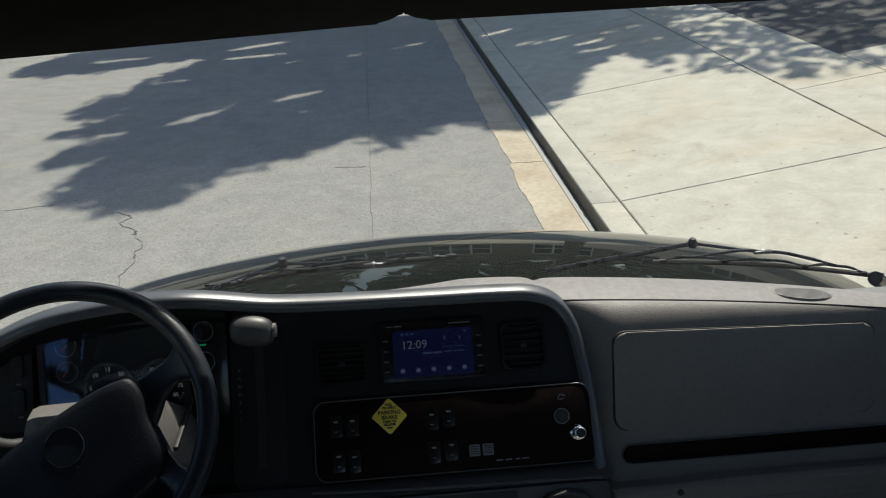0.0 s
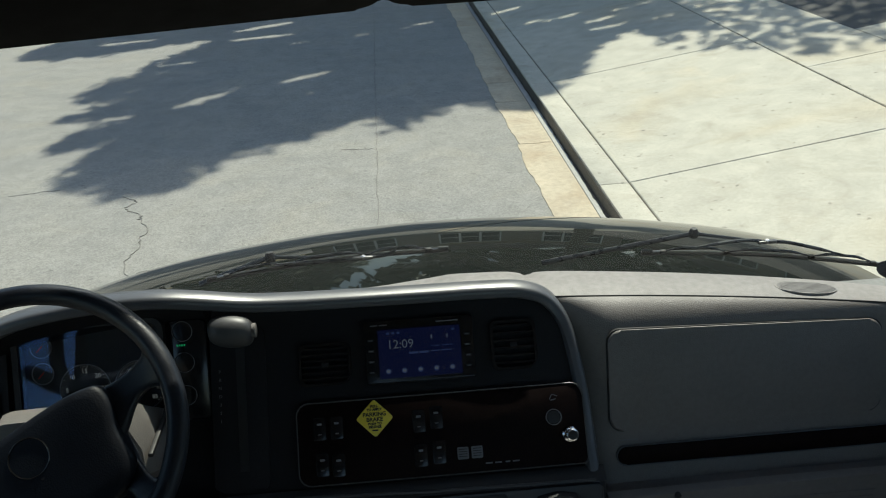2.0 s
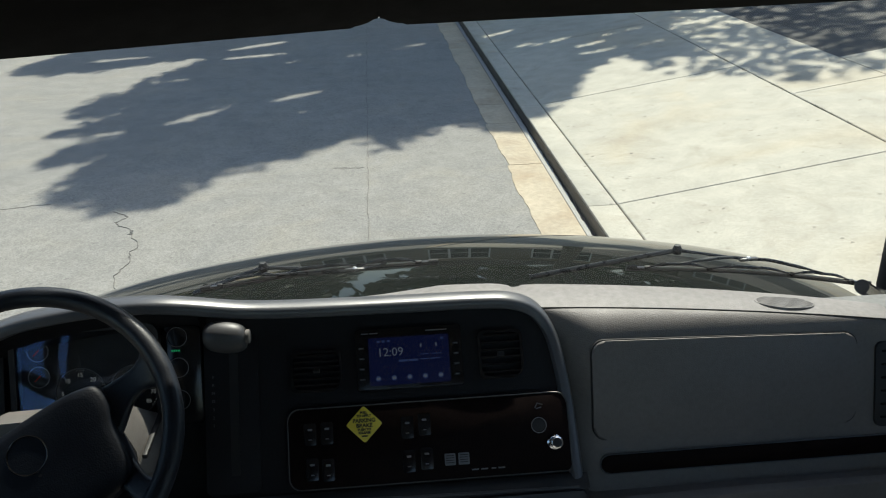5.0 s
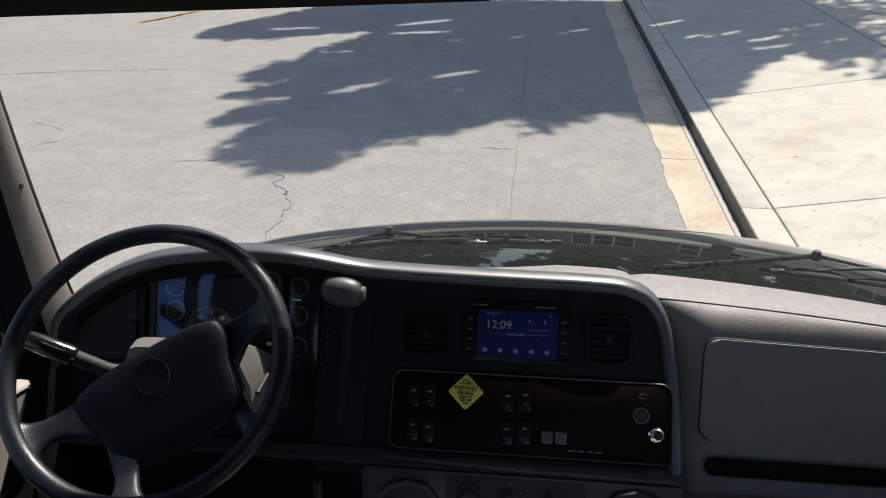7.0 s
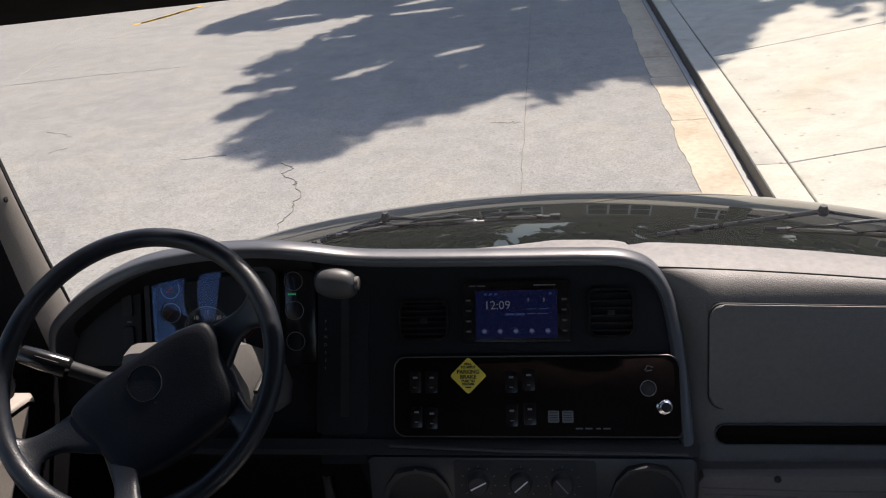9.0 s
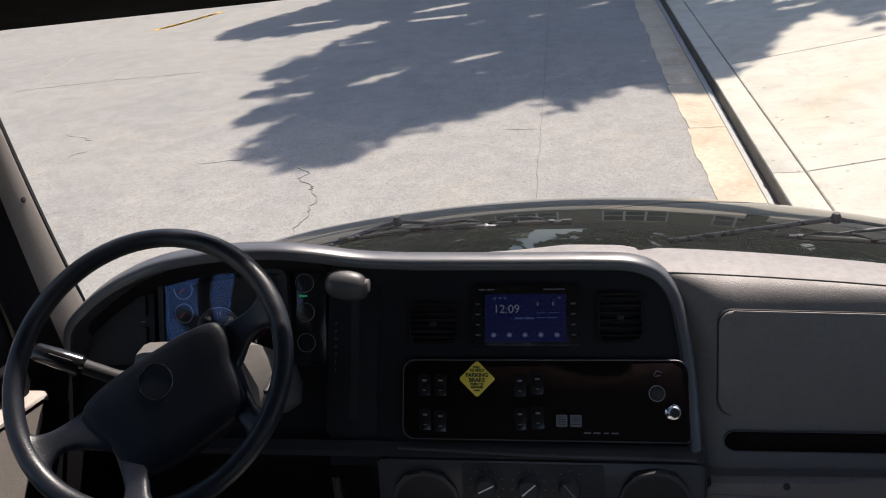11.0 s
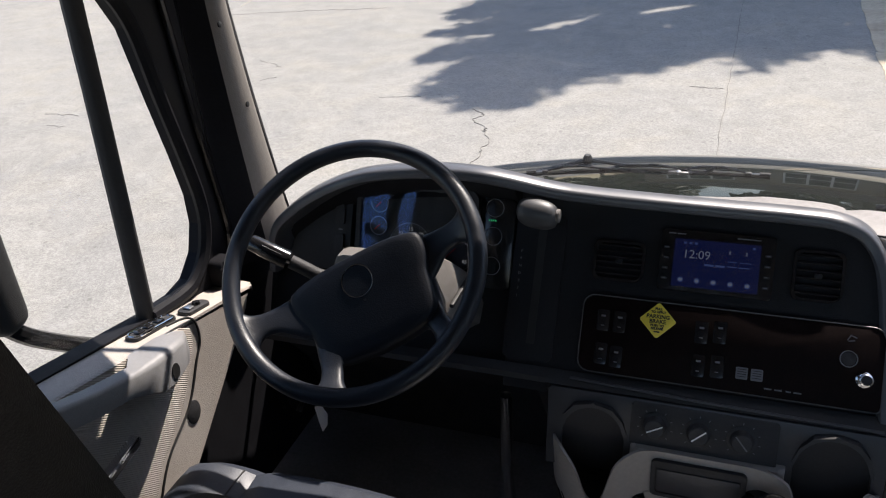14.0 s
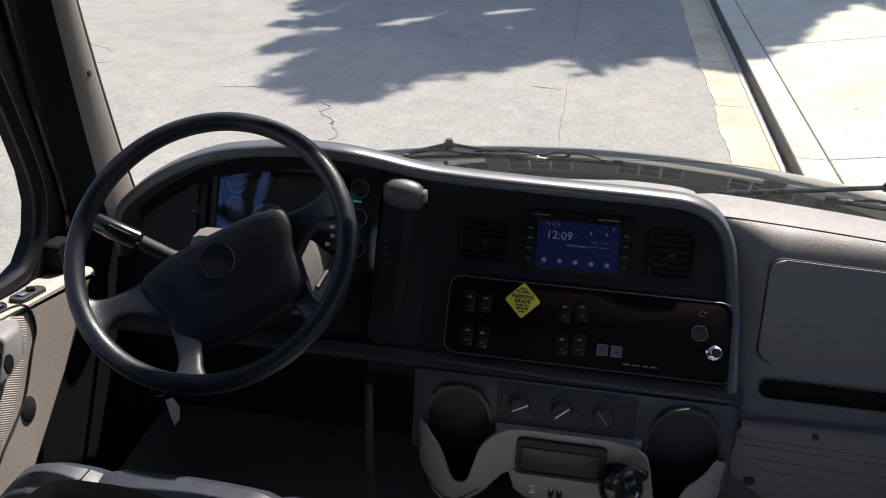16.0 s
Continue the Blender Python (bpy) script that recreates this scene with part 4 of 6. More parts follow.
def build_console():
    root = part("console", plate(rounded(-0.100, 0.155, 1.372, 1.50, 0.012), 1.340, 1.3725, Matrix.Identity(4), 0.008, 3), M_CONSOLE, dash, "grey lower console with cup holders")

    def wall_top(x):
        """Upper edge of the moulding: high between the cups, with a deep rounded notch at each."""
        return float(np.mean([np.interp(x + 0.002 * k, TOP_X, TOP_H) for k in range(-4, 5)]))

    def wall_low(x):
        return float(np.interp(x, (-0.248, -0.224, -0.212, -0.187, -0.165, -0.148, -0.110, -0.083, -0.049, 0.10, 0.15, 0.18, 0.221, 0.257, 0.276, 0.306), (1.27, 1.247, 1.221, 1.205, 1.205, 1.212, 1.241, 1.270, 1.281, 1.279, 1.235, 1.210, 1.195, 1.207, 1.239, 1.275)))

    plan = spline([(-0.248, 1.47, 0), (-0.247, 1.42, 0), (-0.232, 1.370, 0), (-0.200, 1.343, 0), (-0.160, 1.336, 0), (-0.122, 1.344, 0), (-0.090, 1.362, 0), (-0.060, 1.371, 0), (-0.02, 1.372, 0), (0.05, 1.372, 0), (0.105, 1.371, 0), (0.135, 1.362, 0), (0.165, 1.344, 0), (0.205, 1.334, 0), (0.245, 1.337, 0), (0.282, 1.358, 0), (0.303, 1.395, 0), (0.306, 1.45, 0)], 14)
    rows = []
    for p in plan:
        cup = max(math.exp(-((p.x + 0.178) / 0.062) ** 4), math.exp(-((p.x - 0.225) / 0.072) ** 4))
        low, top = wall_low(p.x), wall_top(p.x)
        col = []
        for k in range(13):
            z = low + (top - low) * k / 12
            lean = 0.006 * cup * (1 - (z - 1.20) / 0.18)
            c = Vector((-0.165 if p.x < 0 else 0.225, 1.42))
            away = (Vector((p.x, p.y)) - c).normalized() if cup > 0.02 else Vector((0, -1))
            col.append((p.x - away.x * lean, p.y - away.y * lean, z))
        rows.append(col)
    part("cup_wall", sheet(rows, 0.005), M_CONSOLE, root, "smooth grey moulding round two cup holders with notched fronts")
    groove = [(r[1][0], r[1][1] - 0.0015, r[0][2] + 0.012) for r in rows]
    for a, b in ((34, 72), (174, 216)):
        part("cup_groove", tube(groove[a:b], 0.0011, 5), M_INK, root)
    for cx, r, z in ((-0.168, 0.066, 1.212), (0.225, 0.070, 1.206)):
        part("cup_floor", lathe([(r, z), (r, z + 0.004)], 28, Matrix.Translation((cx, 1.408, 0)) @ Matrix.Diagonal((1, 0.92, 1, 1))), M_BLACK, root)
    f = frame_at((0, 1.371, 0), (1, 0, 0), (0, 0, 1))
    pocket = part("storage_pocket", plate(rounded(-0.060, 0.098, 1.278, 1.358, 0.010), -0.01, 0.007, f, holes=(rounded(-0.052, 0.090, 1.285, 1.350, 0.007),)), M_BLACK, root, "narrow open storage pocket")
    part("pocket_back", plate(rounded(-0.054, 0.092, 1.283, 1.352, 0.006), -0.004, 0.003, f), M_RUBBER, pocket)
    part("pocket_flap", plate(rounded(-0.050, 0.088, 1.287, 1.338, 0.004), 0.003, 0.0055, f, 0.001), M_LOWER, pocket)
    # plate below with a white numeral, two small pins and a white strip
    low = part("gear_plate", plate([(-0.072, 1.278), (-0.05, 1.282), (0.110, 1.280), (0.098, 1.214), (-0.040, 1.219), (-0.060, 1.236)], -0.006, 0.004, f, 0.002), M_CONSOLE, root, "grey plate with a white numeral")
    text("2", 0.027, f @ Matrix.Translation((-0.026, 1.240, 0.0045)), M_WHITE, low, "numeral")
    part("white_strip", plate(rounded(0.030, 0.083, 1.2235, 1.2290, 0.0008), 0.004, 0.0048, f), M_WHITE, low, smooth=False)
    for x in (0.008, 0.023):
        part("pin", tube([f @ Vector((x, 1.232, 0.004)), f @ Vector((x, 1.246, 0.008))], 0.0050, 8), M_RUBBER, low)
        part("pin_tip", lathe([(0.0018, 0.0), (0.0018, 0.004)], 8, f @ Matrix.Translation((x, 1.249, 0.006))), M_WHITE, low)
    # round trailer brake knob with white numerals
    k = frame_at((0.126, 1.345, 1.298), (1, 0, 0), (0, 0.25, 0.97))
    kn = part("round_control", lathe([(0.038, -0.02), (0.038, 0.008), (0.032, 0.020), (0.022, 0.026), (0.010, 0.028)], 32, k), M_BLACK_GLOSS, root, "glossy black rotary control with white numerals")
    part("control_lever", tube(spline([k @ Vector(p) for p in ((0.0, 0.01, 0.02), (-0.012, 0.03, 0.034), (0.012, 0.052, 0.034), (0.034, 0.040, 0.026))], 5), 0.010, 10), M_BLACK_GLOSS, kn)
    for word, x, y in (("3", 0.026, 0.004), ("1", 0.010, -0.018), ("4", 0.024, -0.016)):
        text(word, 0.012, k @ Matrix.Translation((x, y, 0.0275)), M_WHITE, kn, "numeral")


build_console()


def build_gear_lever():
    root = thing("gear_selector", "grey gear selector knob on a black dash gate", "gear lever")
    part("gate", plate(rounded(-0.348, -0.255, pv(1.475), pv(1.70), 0.012), -0.006, 0.0015, PANEL, 0.001), M_FASCIA, root, "black selector gate")
    part("slot", box(-0.305, -0.290, pv(1.50), pv(1.69), 0.0, 0.0022, m=PANEL), M_INK, root, smooth=False)
    part("stem", tube([(-0.298, 1.60, 1.66), (-0.298, 1.545, 1.725)], 0.011, 12), M_BLACK, root)
    rows = []
    for k in range(17):
        a = math.pi * k / 16
        x = -0.0360 * math.cos(a)
        r = 0.0275 * (math.sin(a) ** 0.45) if 0 < k < 16 else 0.004
        rows.append([(-0.298 + x, 1.535 + r * 0.95 * math.cos(t), 1.729 + 0.004 * math.cos(a) + r * math.sin(t)) for t in [2 * math.pi * j / 18 for j in range(18)]])
    part("knob", sheet(rows, closed_u=True), M_EDGE, root, "rounded grey plastic knob")
    part("button", lathe([(0.012, 0.0), (0.012, 0.006), (0.009, 0.007)], 16, frame_at((-0.263, 1.533, 1.729), (0, 1, 0), (0, 0, 1))), M_DASH, root)
    for k, w in enumerate("PRND321"):
        text(w, 0.0075, PANEL @ Matrix.Translation((-0.333, pv(1.640 - 0.0115 * k), 0.0020)), M_GREYPRINT, root, "gear_letter")
    return root


build_gear_lever()


def build_cluster():
    c = frame_at((0, 1.560, 1.66), (1, 0, 0), (0, 0.40, 0.917))
    root = thing("instrument_cluster", "dark gauge cluster with round dials behind clear glass", "gauges")
    part("housing", plate(rounded(-0.672, -0.420, -0.10, 0.082, 0.02), -0.03, 0.012, c, holes=(rounded(-0.662, -0.428, -0.095, 0.074, 0.016),)), M_BLACK, root)
    part("dial_board", plate(rounded(-0.664, -0.426, -0.097, 0.076, 0.016), -0.03, -0.012, c), M_INK, root)

    def gauge(cx, cy, r, marks, words, size):
        g = part("gauge", tube([c @ Vector((cx + r * math.cos(a), cy + r * math.sin(a), -0.010)) for a in [2 * math.pi * k / 40 for k in range(40)]], 0.0010, 5, closed=True), M_GREYPRINT, root, "round dial with white ticks")
        for k in range(marks):
            a = radians(225 - 270 * k / (marks - 1))
            part("tick", box(-0.0025, 0.0, -0.0004, 0.0004, -0.0115, -0.0108, m=c @ Matrix.Translation((cx + r * 0.95 * math.cos(a), cy + r * 0.95 * math.sin(a), 0)) @ Matrix.Rotation(a, 4, "Z")), M_DIAL, g, smooth=False)
        for k, w in enumerate(words):
            a = radians(225 - 270 * k / max(1, len(words) - 1))
            text(w, size, c @ Matrix.Translation((cx + r * 0.72 * math.cos(a), cy + r * 0.72 * math.sin(a), -0.0112)), M_DIAL, g, "numeral", bold=0.0002)
        part("needle", box(-0.0008, 0.0008, -0.003, r * 0.6, -0.011, -0.009, m=c @ Matrix.Translation((cx, cy, 0)) @ Matrix.Rotation(radians(135), 4, "Z")), M_RED, g, smooth=False)
    gauge(-0.563, -0.034, 0.043, 31, ("0", "5", "10", "15", "20", "25", "30"), 0.0105)
    gauge(-0.470, -0.034, 0.043, 35, ("5", "15", "25", "35", "45", "55", "65", "75", "85"), 0.0095)
    gauge(-0.632, 0.043, 0.018, 9, (), 0.005)
    gauge(-0.632, -0.002, 0.018, 9, (), 0.005)
    lens = part("lens", plate(rounded(-0.663, -0.427, -0.096, 0.075, 0.016), 0.0068, 0.0072, c), M_LENS, root, "clear gauge lens")
    lens.visible_shadow = False
    # column of small dials and a green indicator
    side = part("dial_column", plate(rounded(-0.422, -0.352, -0.10, 0.072, 0.010), -0.02, -0.004, c, 0.003), M_BLACK_GLOSS, root, "column of small dials")
    for z in (1.709, 1.660, 1.608):
        cy = (z - 1.66) / 0.917
        part("small_dial", tube([c @ Vector((-0.392 + 0.017 * math.cos(a), cy + 0.017 * math.sin(a), -0.003)) for a in [2 * math.pi * k / 28 for k in range(28)]], 0.0008, 5, closed=True), M_GREYPRINT, side)
    for k in range(4):
        part("indicator", box(-0.403 + 0.004 * k, -0.4005 + 0.004 * k, 0.028, 0.0312, -0.004, -0.0032, m=c), M_GREEN, side, smooth=False)
    # switch pod at the driver's left
    pod = part("switch_pod", plate([(-0.835, -0.10), (-0.69, -0.10), (-0.685, 0.06), (-0.72, 0.065), (-0.79, 0.03)], -0.02, -0.002, c, 0.004), M_BLACK, root, "black switch pod")
    for y in (0.015, -0.045):
        part("pod_switch", plate(rounded(-0.722, -0.702, y - 0.02, y + 0.02, 0.003), -0.003, 0.004, c, 0.002), M_BLACK, pod)
    for y in (-0.018, -0.075):
        part("symbol", plate(rounded(-0.716, -0.707, y, y + 0.003, 0.0005), -0.002, -0.0014, c), M_GREYPRINT, pod, smooth=False)


# Sheen tinted blue in place of the blue sky's reflection.
M_LENS = pane_glass("blue sheen gauge lens", (0.95, 0.95, 0.95), sheen=(0.42, 0.58, 1.0))
build_cluster()

# ---- steering wheel ----
WHEEL = frame_at((-0.527, 1.243, 1.755), (1, 0.0516, 0), (-0.038, 0.735, 0.677))
HUB = WHEEL @ Matrix.Rotation(radians(9), 4, "X") @ Matrix.Rotation(radians(32), 4, "Z")
TURNED = WHEEL @ Matrix.Rotation(radians(32), 4, "Z")


def build_wheel():
    root = thing("steering_wheel", "black four-spoke truck steering wheel, slightly turned", "steering wheel")
    part("rim", tube([WHEEL @ Vector((0.2055 * math.cos(a), 0.2055 * math.sin(a), 0)) for a in [2 * math.pi * k / 90 for k in range(90)]], 0.0148, 16, closed=True), M_WHEEL, root, "black leather-grained rim")
    half = [(0.0, 0.021), (0.035, 0.0208), (0.07, 0.0185), (0.100, 0.013), (0.119, 0.003), (0.121, -0.025), (0.110, -0.055), (0.106, -0.085), (0.100, -0.115), (0.078, -0.132), (0.03, -0.139), (0.0, -0.14)]
    outline = [(x, y) for x, y in half[::-1]] + [(-x, y) for x, y in half[1:-1]]
    outline = [(p.x, p.y) for p in spline([(x, y, 0) for x, y in outline + outline[:1]], 4)[:-1]]
    rows = [[HUB @ Vector((x * k, -0.057 + (y + 0.057) * k, z)) for x, y in outline] for k, z in ((0.97, -0.060), (1.0, -0.045), (1.0, -0.024), (0.993, -0.015), (0.975, -0.0095), (0.94, -0.0062), (0.84, -0.0045), (0.6, -0.0038), (0.3, -0.0036), (0.02, -0.0035))]
    hub = part("hub", sheet(rows, closed_u=True), M_HUB, root, "wide black hub pad", sharp=80)
    part("horn_mark", tube([HUB @ Vector((0.026 * math.cos(a), -0.024 + 0.026 * math.sin(a), -0.0038)) for a in [2 * math.pi * k / 36 for k in range(36)]], 0.0010, 6, closed=True), M_BLACK_GLOSS, hub, "round emblem outline")
    tilt = TURNED @ Matrix.Rotation(radians(3), 4, "X")
    upper = (((0.080, 0.008), (0.118, 0.005), (0.148, 0.001), (0.172, 0.001), (0.190, 0.009), (0.202, 0.030)),
             ((0.080, -0.085), (0.114, -0.066), (0.145, -0.043), (0.170, -0.038), (0.185, -0.050), (0.193, -0.074)))
    lower = (((0.104, -0.070), (0.107, -0.112), (0.109, -0.134), (0.117, -0.150), (0.136, -0.156)),
             ((0.030, -0.100), (0.068, -0.128), (0.077, -0.147), (0.078, -0.168), (0.066, -0.196)))
    for side in (-1, 1):
        for (one, two), deep in ((upper, 0.032), (lower, 0.034)):
            edge = [spline([(x * side, y, 0) for x, y in line], 5) for line in (one, two)]
            rows = []
            for k, (p, q) in enumerate(zip(*edge)):
                f = k / (len(edge[0]) - 1)
                mid, arm = (p + q) / 2, (q - p) / 2
                lift = -deep + deep * f ** 1.4
                rows.append([tilt @ (mid + arm * math.copysign(abs(math.cos(t)) ** 0.6, math.cos(t)) + Vector((0, 0, lift + (0.013 - 0.004 * math.sin(f * 3)) * math.copysign(abs(math.sin(t)) ** 0.7, math.sin(t))))) for t in [2 * math.pi * j / 20 for j in range(20)]])
            part("spoke", sheet(rows, closed_u=True), M_WHEEL, root, sharp=70)
    return root


build_wheel()


def build_column():
    root = thing("steering_column", "grey beige steering column shroud with a black stalk", "steering column")
    rows = []
    for y, w, top, low in ((1.352, 0.098, 1.690, 1.58), (1.360, 0.108, 1.704, 1.57), (1.40, 0.116, 1.698, 1.545), (1.425, 0.119, 1.682, 1.53), (1.50, 0.12, 1.618, 1.48), (1.60, 0.12, 1.54, 1.40)):
        rows.append([(-0.528 + w * sx * (1 - 0.12 * (sz > 0)), y, low + (top - low) * (sz + 1) / 2) for sx, sz in ((-1, -0.7), (-1.02, 0), (-1, 0.7), (-0.93, 0.93), (-0.8, 1), (0, 1.04), (0.8, 1), (0.93, 0.93), (1, 0.7), (1.02, 0), (1, -0.7), (0.8, -1), (-0.8, -1))])
    bm = sheet(rows, closed_u=True)
    bm.faces.new([v for v in bm.verts][:13][::-1])
    part("shroud", bm, M_SHROUD, root, "grey beige plastic shroud")
    part("shroud_seam", box(-0.412, -0.404, 1.36, 1.50, 1.622, 1.630, 0.002), M_INK, root)
    part("shaft", tube([(-0.53, 1.30, 1.70), (-0.53, 1.42, 1.60)], 0.045, 18), M_BLACK, root)
    stalk = part("stalk", tube(spline([(-0.60, 1.37, 1.655), (-0.640, 1.345, 1.664), (-0.668, 1.335, 1.682), (-0.70, 1.328, 1.702)], 4), 0.0125, 12), M_BLACK, root, "black turn signal stalk")
    a = Vector((-0.692, 1.330, 1.697))
    d = (Vector((-0.764, 1.316, 1.738)) - a).normalized()
    part("stalk_grip", tube([a, a + d * 0.006, a + d * 0.03, a + d * 0.076, a + d * 0.080], [0.0125, 0.0170, 0.0165, 0.0150, 0.012], 16), M_BLACK_GLOSS, stalk)
    for k in range(5):
        part("grip_mark", box(-0.004, 0.004, -0.0009, 0.0009, 0.0, 0.0006, m=frame_at(a + d * (0.018 + 0.007 * k) + Vector((0.003, -0.0105, 0.0125)), d, (0, -0.4, 0.9))), M_GREYPRINT, stalk, smooth=False)
    for k in range(1):
        part("stalk_ring", tube([a + d * (0.012 + 0.016 * k), a + d * (0.0135 + 0.016 * k)], 0.0157, 16), M_GREYPRINT, stalk)
    # keys in the lock below the column
    keys = part("key_ring", tube([Vector((-0.745 + 0.014 * math.cos(t), 1.38, 1.345 + 0.014 * math.sin(t))) for t in [2 * math.pi * j / 20 for j in range(20)]], 0.0012, 6, closed=True), M_STEEL, root)
    for x, z, a in ((-0.815, 1.33, 20), (-0.795, 1.335, 8), (-0.765, 1.34, -12), (-0.752, 1.338, -25)):
        part("key", plate(rounded(-0.0035, 0.0035, -0.030, 0.010, 0.002), -0.001, 0.001, frame_at((x, 1.378, z), (1, 0.6, 0), (0, 0, 1)) @ Matrix.Rotation(radians(a), 4, "Z")), M_CHROME, keys)
    part("key_tag", plate([(-0.012, 0.02), (0.002, 0.024), (0.012, 0.0), (0.008, -0.028), (-0.004, -0.045), (-0.008, -0.02)], -0.0008, 0.0008, frame_at((-0.716, 1.376, 1.31), (1, 0.3, 0), (0, 0, 1))), M_WHITE, keys, "white key tag")
    return root


build_column()

# ---- driver door ----


def along_sight(y, z, d):
    """A point of the door's outline moved d out along the camera's view."""
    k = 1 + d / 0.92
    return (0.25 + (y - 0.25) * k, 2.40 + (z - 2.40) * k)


DOOR = frame_at((-0.87, 0, 0), (0, 1, 0), (0, 0, 1))  # x runs forward, y up, z into the cab


def sill(y):
    return 1.62 - 0.20 * (y - 1.15)


def build_door():
    root = tagged(thing("door_1", "grey beige driver door with ribbed panel and black window frame", "door"), kind="structure")
    top = [(y, sill(y)) for y in (1.45, 1.36, 1.2, 0.9, 0.5, 0.0, -0.9)]
    # Lower front edge is cut along the dash's cast shadow.
    body = [(-0.9, 1.0), (0.83, 1.0), (0.965, 1.155), (1.145, 1.30), (1.325, 1.45), (1.410, 1.524), (1.455, 1.556)] + top
    part("door_panel", plate(body, -0.075, 0.0, DOOR, 0.016, 4), M_BEIGE, root, "grey beige moulded door panel")
    # ribbed insert behind the pull
    ins = [(0.2, 1.10), (1.02, 1.30), (1.08, 1.40), (1.165, 1.455), (1.215, 1.525), (1.236, 1.558), (1.238, 1.588), (1.21, 1.606), (1.05, 1.640), (0.2, 1.81)]
    part("insert", plate(ins, -0.004, 0.004, DOOR, 0.003), M_RIBBED, root, "ribbed beige insert")
    seam = [DOOR @ Vector((y, z, 0.002)) for y, z in ((1.185, 1.628), (1.235, 1.612), (1.256, 1.588), (1.256, 1.55), (1.235, 1.52), (1.185, 1.45), (1.10, 1.392), (1.04, 1.30), (0.98, 1.18))]
    part("seam", tube(spline(seam, 5), 0.0022, 6), M_INK, root)
    # window frame and glass
    hole = [(1.20, 2.215), (1.250, 2.18), (1.285, 2.115), (1.308, 2.0), (1.334, 1.88), (1.348, 1.80), (1.346, 1.745), (1.325, 1.695), (1.285, 1.661), (1.24, 1.654), (1.16, 1.663), (0.93, 1.707), (0.60, 1.773), (0.55, 1.80), (0.55, 2.20), (0.60, 2.24), (0.9, 2.25), (1.1, 2.24)]
    hole = [along_sight(y, z, 0.065) for y, z in hole]
    outer = [(1.56, 1.50), (1.54, 1.80), (1.52, 2.10), (1.50, 2.36), (-0.9, 2.5), (-0.9, sill(-0.9)), (0.3, sill(0.3) - 0.02), (0.93, sill(0.93) - 0.02), (1.16, sill(1.16) - 0.02), (1.36, sill(1.36) - 0.02)]
    part("window_frame", plate(outer, -0.10, -0.062, DOOR, holes=(hole,)), M_FRAME, root, "black window frame", smooth=False)
    part("window_rubber", tube(spline([DOOR @ Vector((y, z, -0.064)) for y, z in hole[:11]], 4), 0.013, 8), M_FRAME, root, "black rubber seal")
    part("frame_ridge", tube(spline([DOOR @ Vector((*along_sight(y, z, 0.055), -0.058)) for y, z in ((1.355, 2.25), (1.372, 2.1), (1.385, 1.95), (1.405, 1.80), (1.415, 1.70), (1.40, 1.64))], 4), 0.008, 8), M_BLACK_GLOSS, root)
    part("sill_strip", box(-0.9, 1.02, -0.030, -0.002, -0.085, -0.060, 0.006, m=DOOR @ Matrix.Translation((0.30, sill(0.30), 0)) @ Matrix.Rotation(math.atan(-0.20), 4, "Z")), M_RUBBER, root, "black window sweep")
    bar = [DOOR @ Vector((*along_sight(y, z, 0.075), -0.075)) for y, z in ((1.182, 2.25), (1.172, 2.05), (1.160, 1.85), (1.148, 1.655))]
    part("divider_bar", tube(bar, 0.0165, 10, flat=0.8), M_RUBBER, root, "black vent window bar")
    g = part("glass", sheet([[DOOR @ Vector((y, z, -0.080)) for y in (0.40, 0.9, 1.25, 1.50)] for z in (1.56, 1.9, 2.28)]), M_GLASS, root, "clear door glass", smooth=False)
    g.visible_shadow = False
    # blocky pull handle
    rows = []
    for y, z, d, h in ((0.70, 1.735, 0.004, 0.030), (0.715, 1.732, 0.040, 0.030), (0.74, 1.725, 0.050, 0.030), (0.892, 1.668, 0.055, 0.021), (0.954, 1.646, 0.055, 0.021), (1.016, 1.630, 0.056, 0.020), (1.050, 1.616, 0.056, 0.025), (1.087, 1.600, 0.056, 0.034), (1.12, 1.596, 0.055, 0.034), (1.150, 1.596, 0.052, 0.029), (1.170, 1.594, 0.046, 0.025), (1.200, 1.588, 0.024, 0.019), (1.222, 1.582, 0.0, 0.012)):
        inner = 0.0 if y > 1.05 or y < 0.74 else d - 0.028
        rows.append([DOOR @ Vector((y, z + h * q, inner + (d - inner) * p)) for p, q in ((0, -0.96), (0.85, -1), (0.95, -0.96), (1, -0.85), (1, 0.66), (0.97, 0.80), (0.88, 0.94), (0.75, 1), (0, 1.02))])
    part("pull_handle", sheet(rows, closed_u=True), M_HANDLE, root, "grey moulded pull handle")
    part("handle_hole", lathe([(0.012, 0.0), (0.012, 0.002)], 18, DOOR @ Matrix.Translation((1.122, 1.588, 0.0545)) @ Matrix.Diagonal((0.8, 1.2, 1, 1))), M_INK, root)
    part("speaker_plug", lathe([(0.022, 0.0), (0.022, 0.0012), (0.020, 0.002)], 24, DOOR @ Matrix.Translation((1.195, 1.430, 0.0)) @ Matrix.Diagonal((0.85, 1.1, 1, 1))), M_BLACK, root, "round black plug")
    part("latch_lever", plate(rounded(-0.055, 0.055, -0.008, 0.010, 0.006), 0.004, 0.018, DOOR @ Matrix.Translation((0.99, 1.488, 0.0)) @ Matrix.Rotation(radians(10), 4, "Z"), 0.004), M_CHROME, root, "bright metal latch lever")

    def on_sill(y, d, w, l, name, label):
        m = DOOR @ Matrix.Translation((y, sill(y), d)) @ Matrix.Rotation(math.atan(-0.20), 4, "Z") @ Matrix.Rotation(radians(-90), 4, "X")
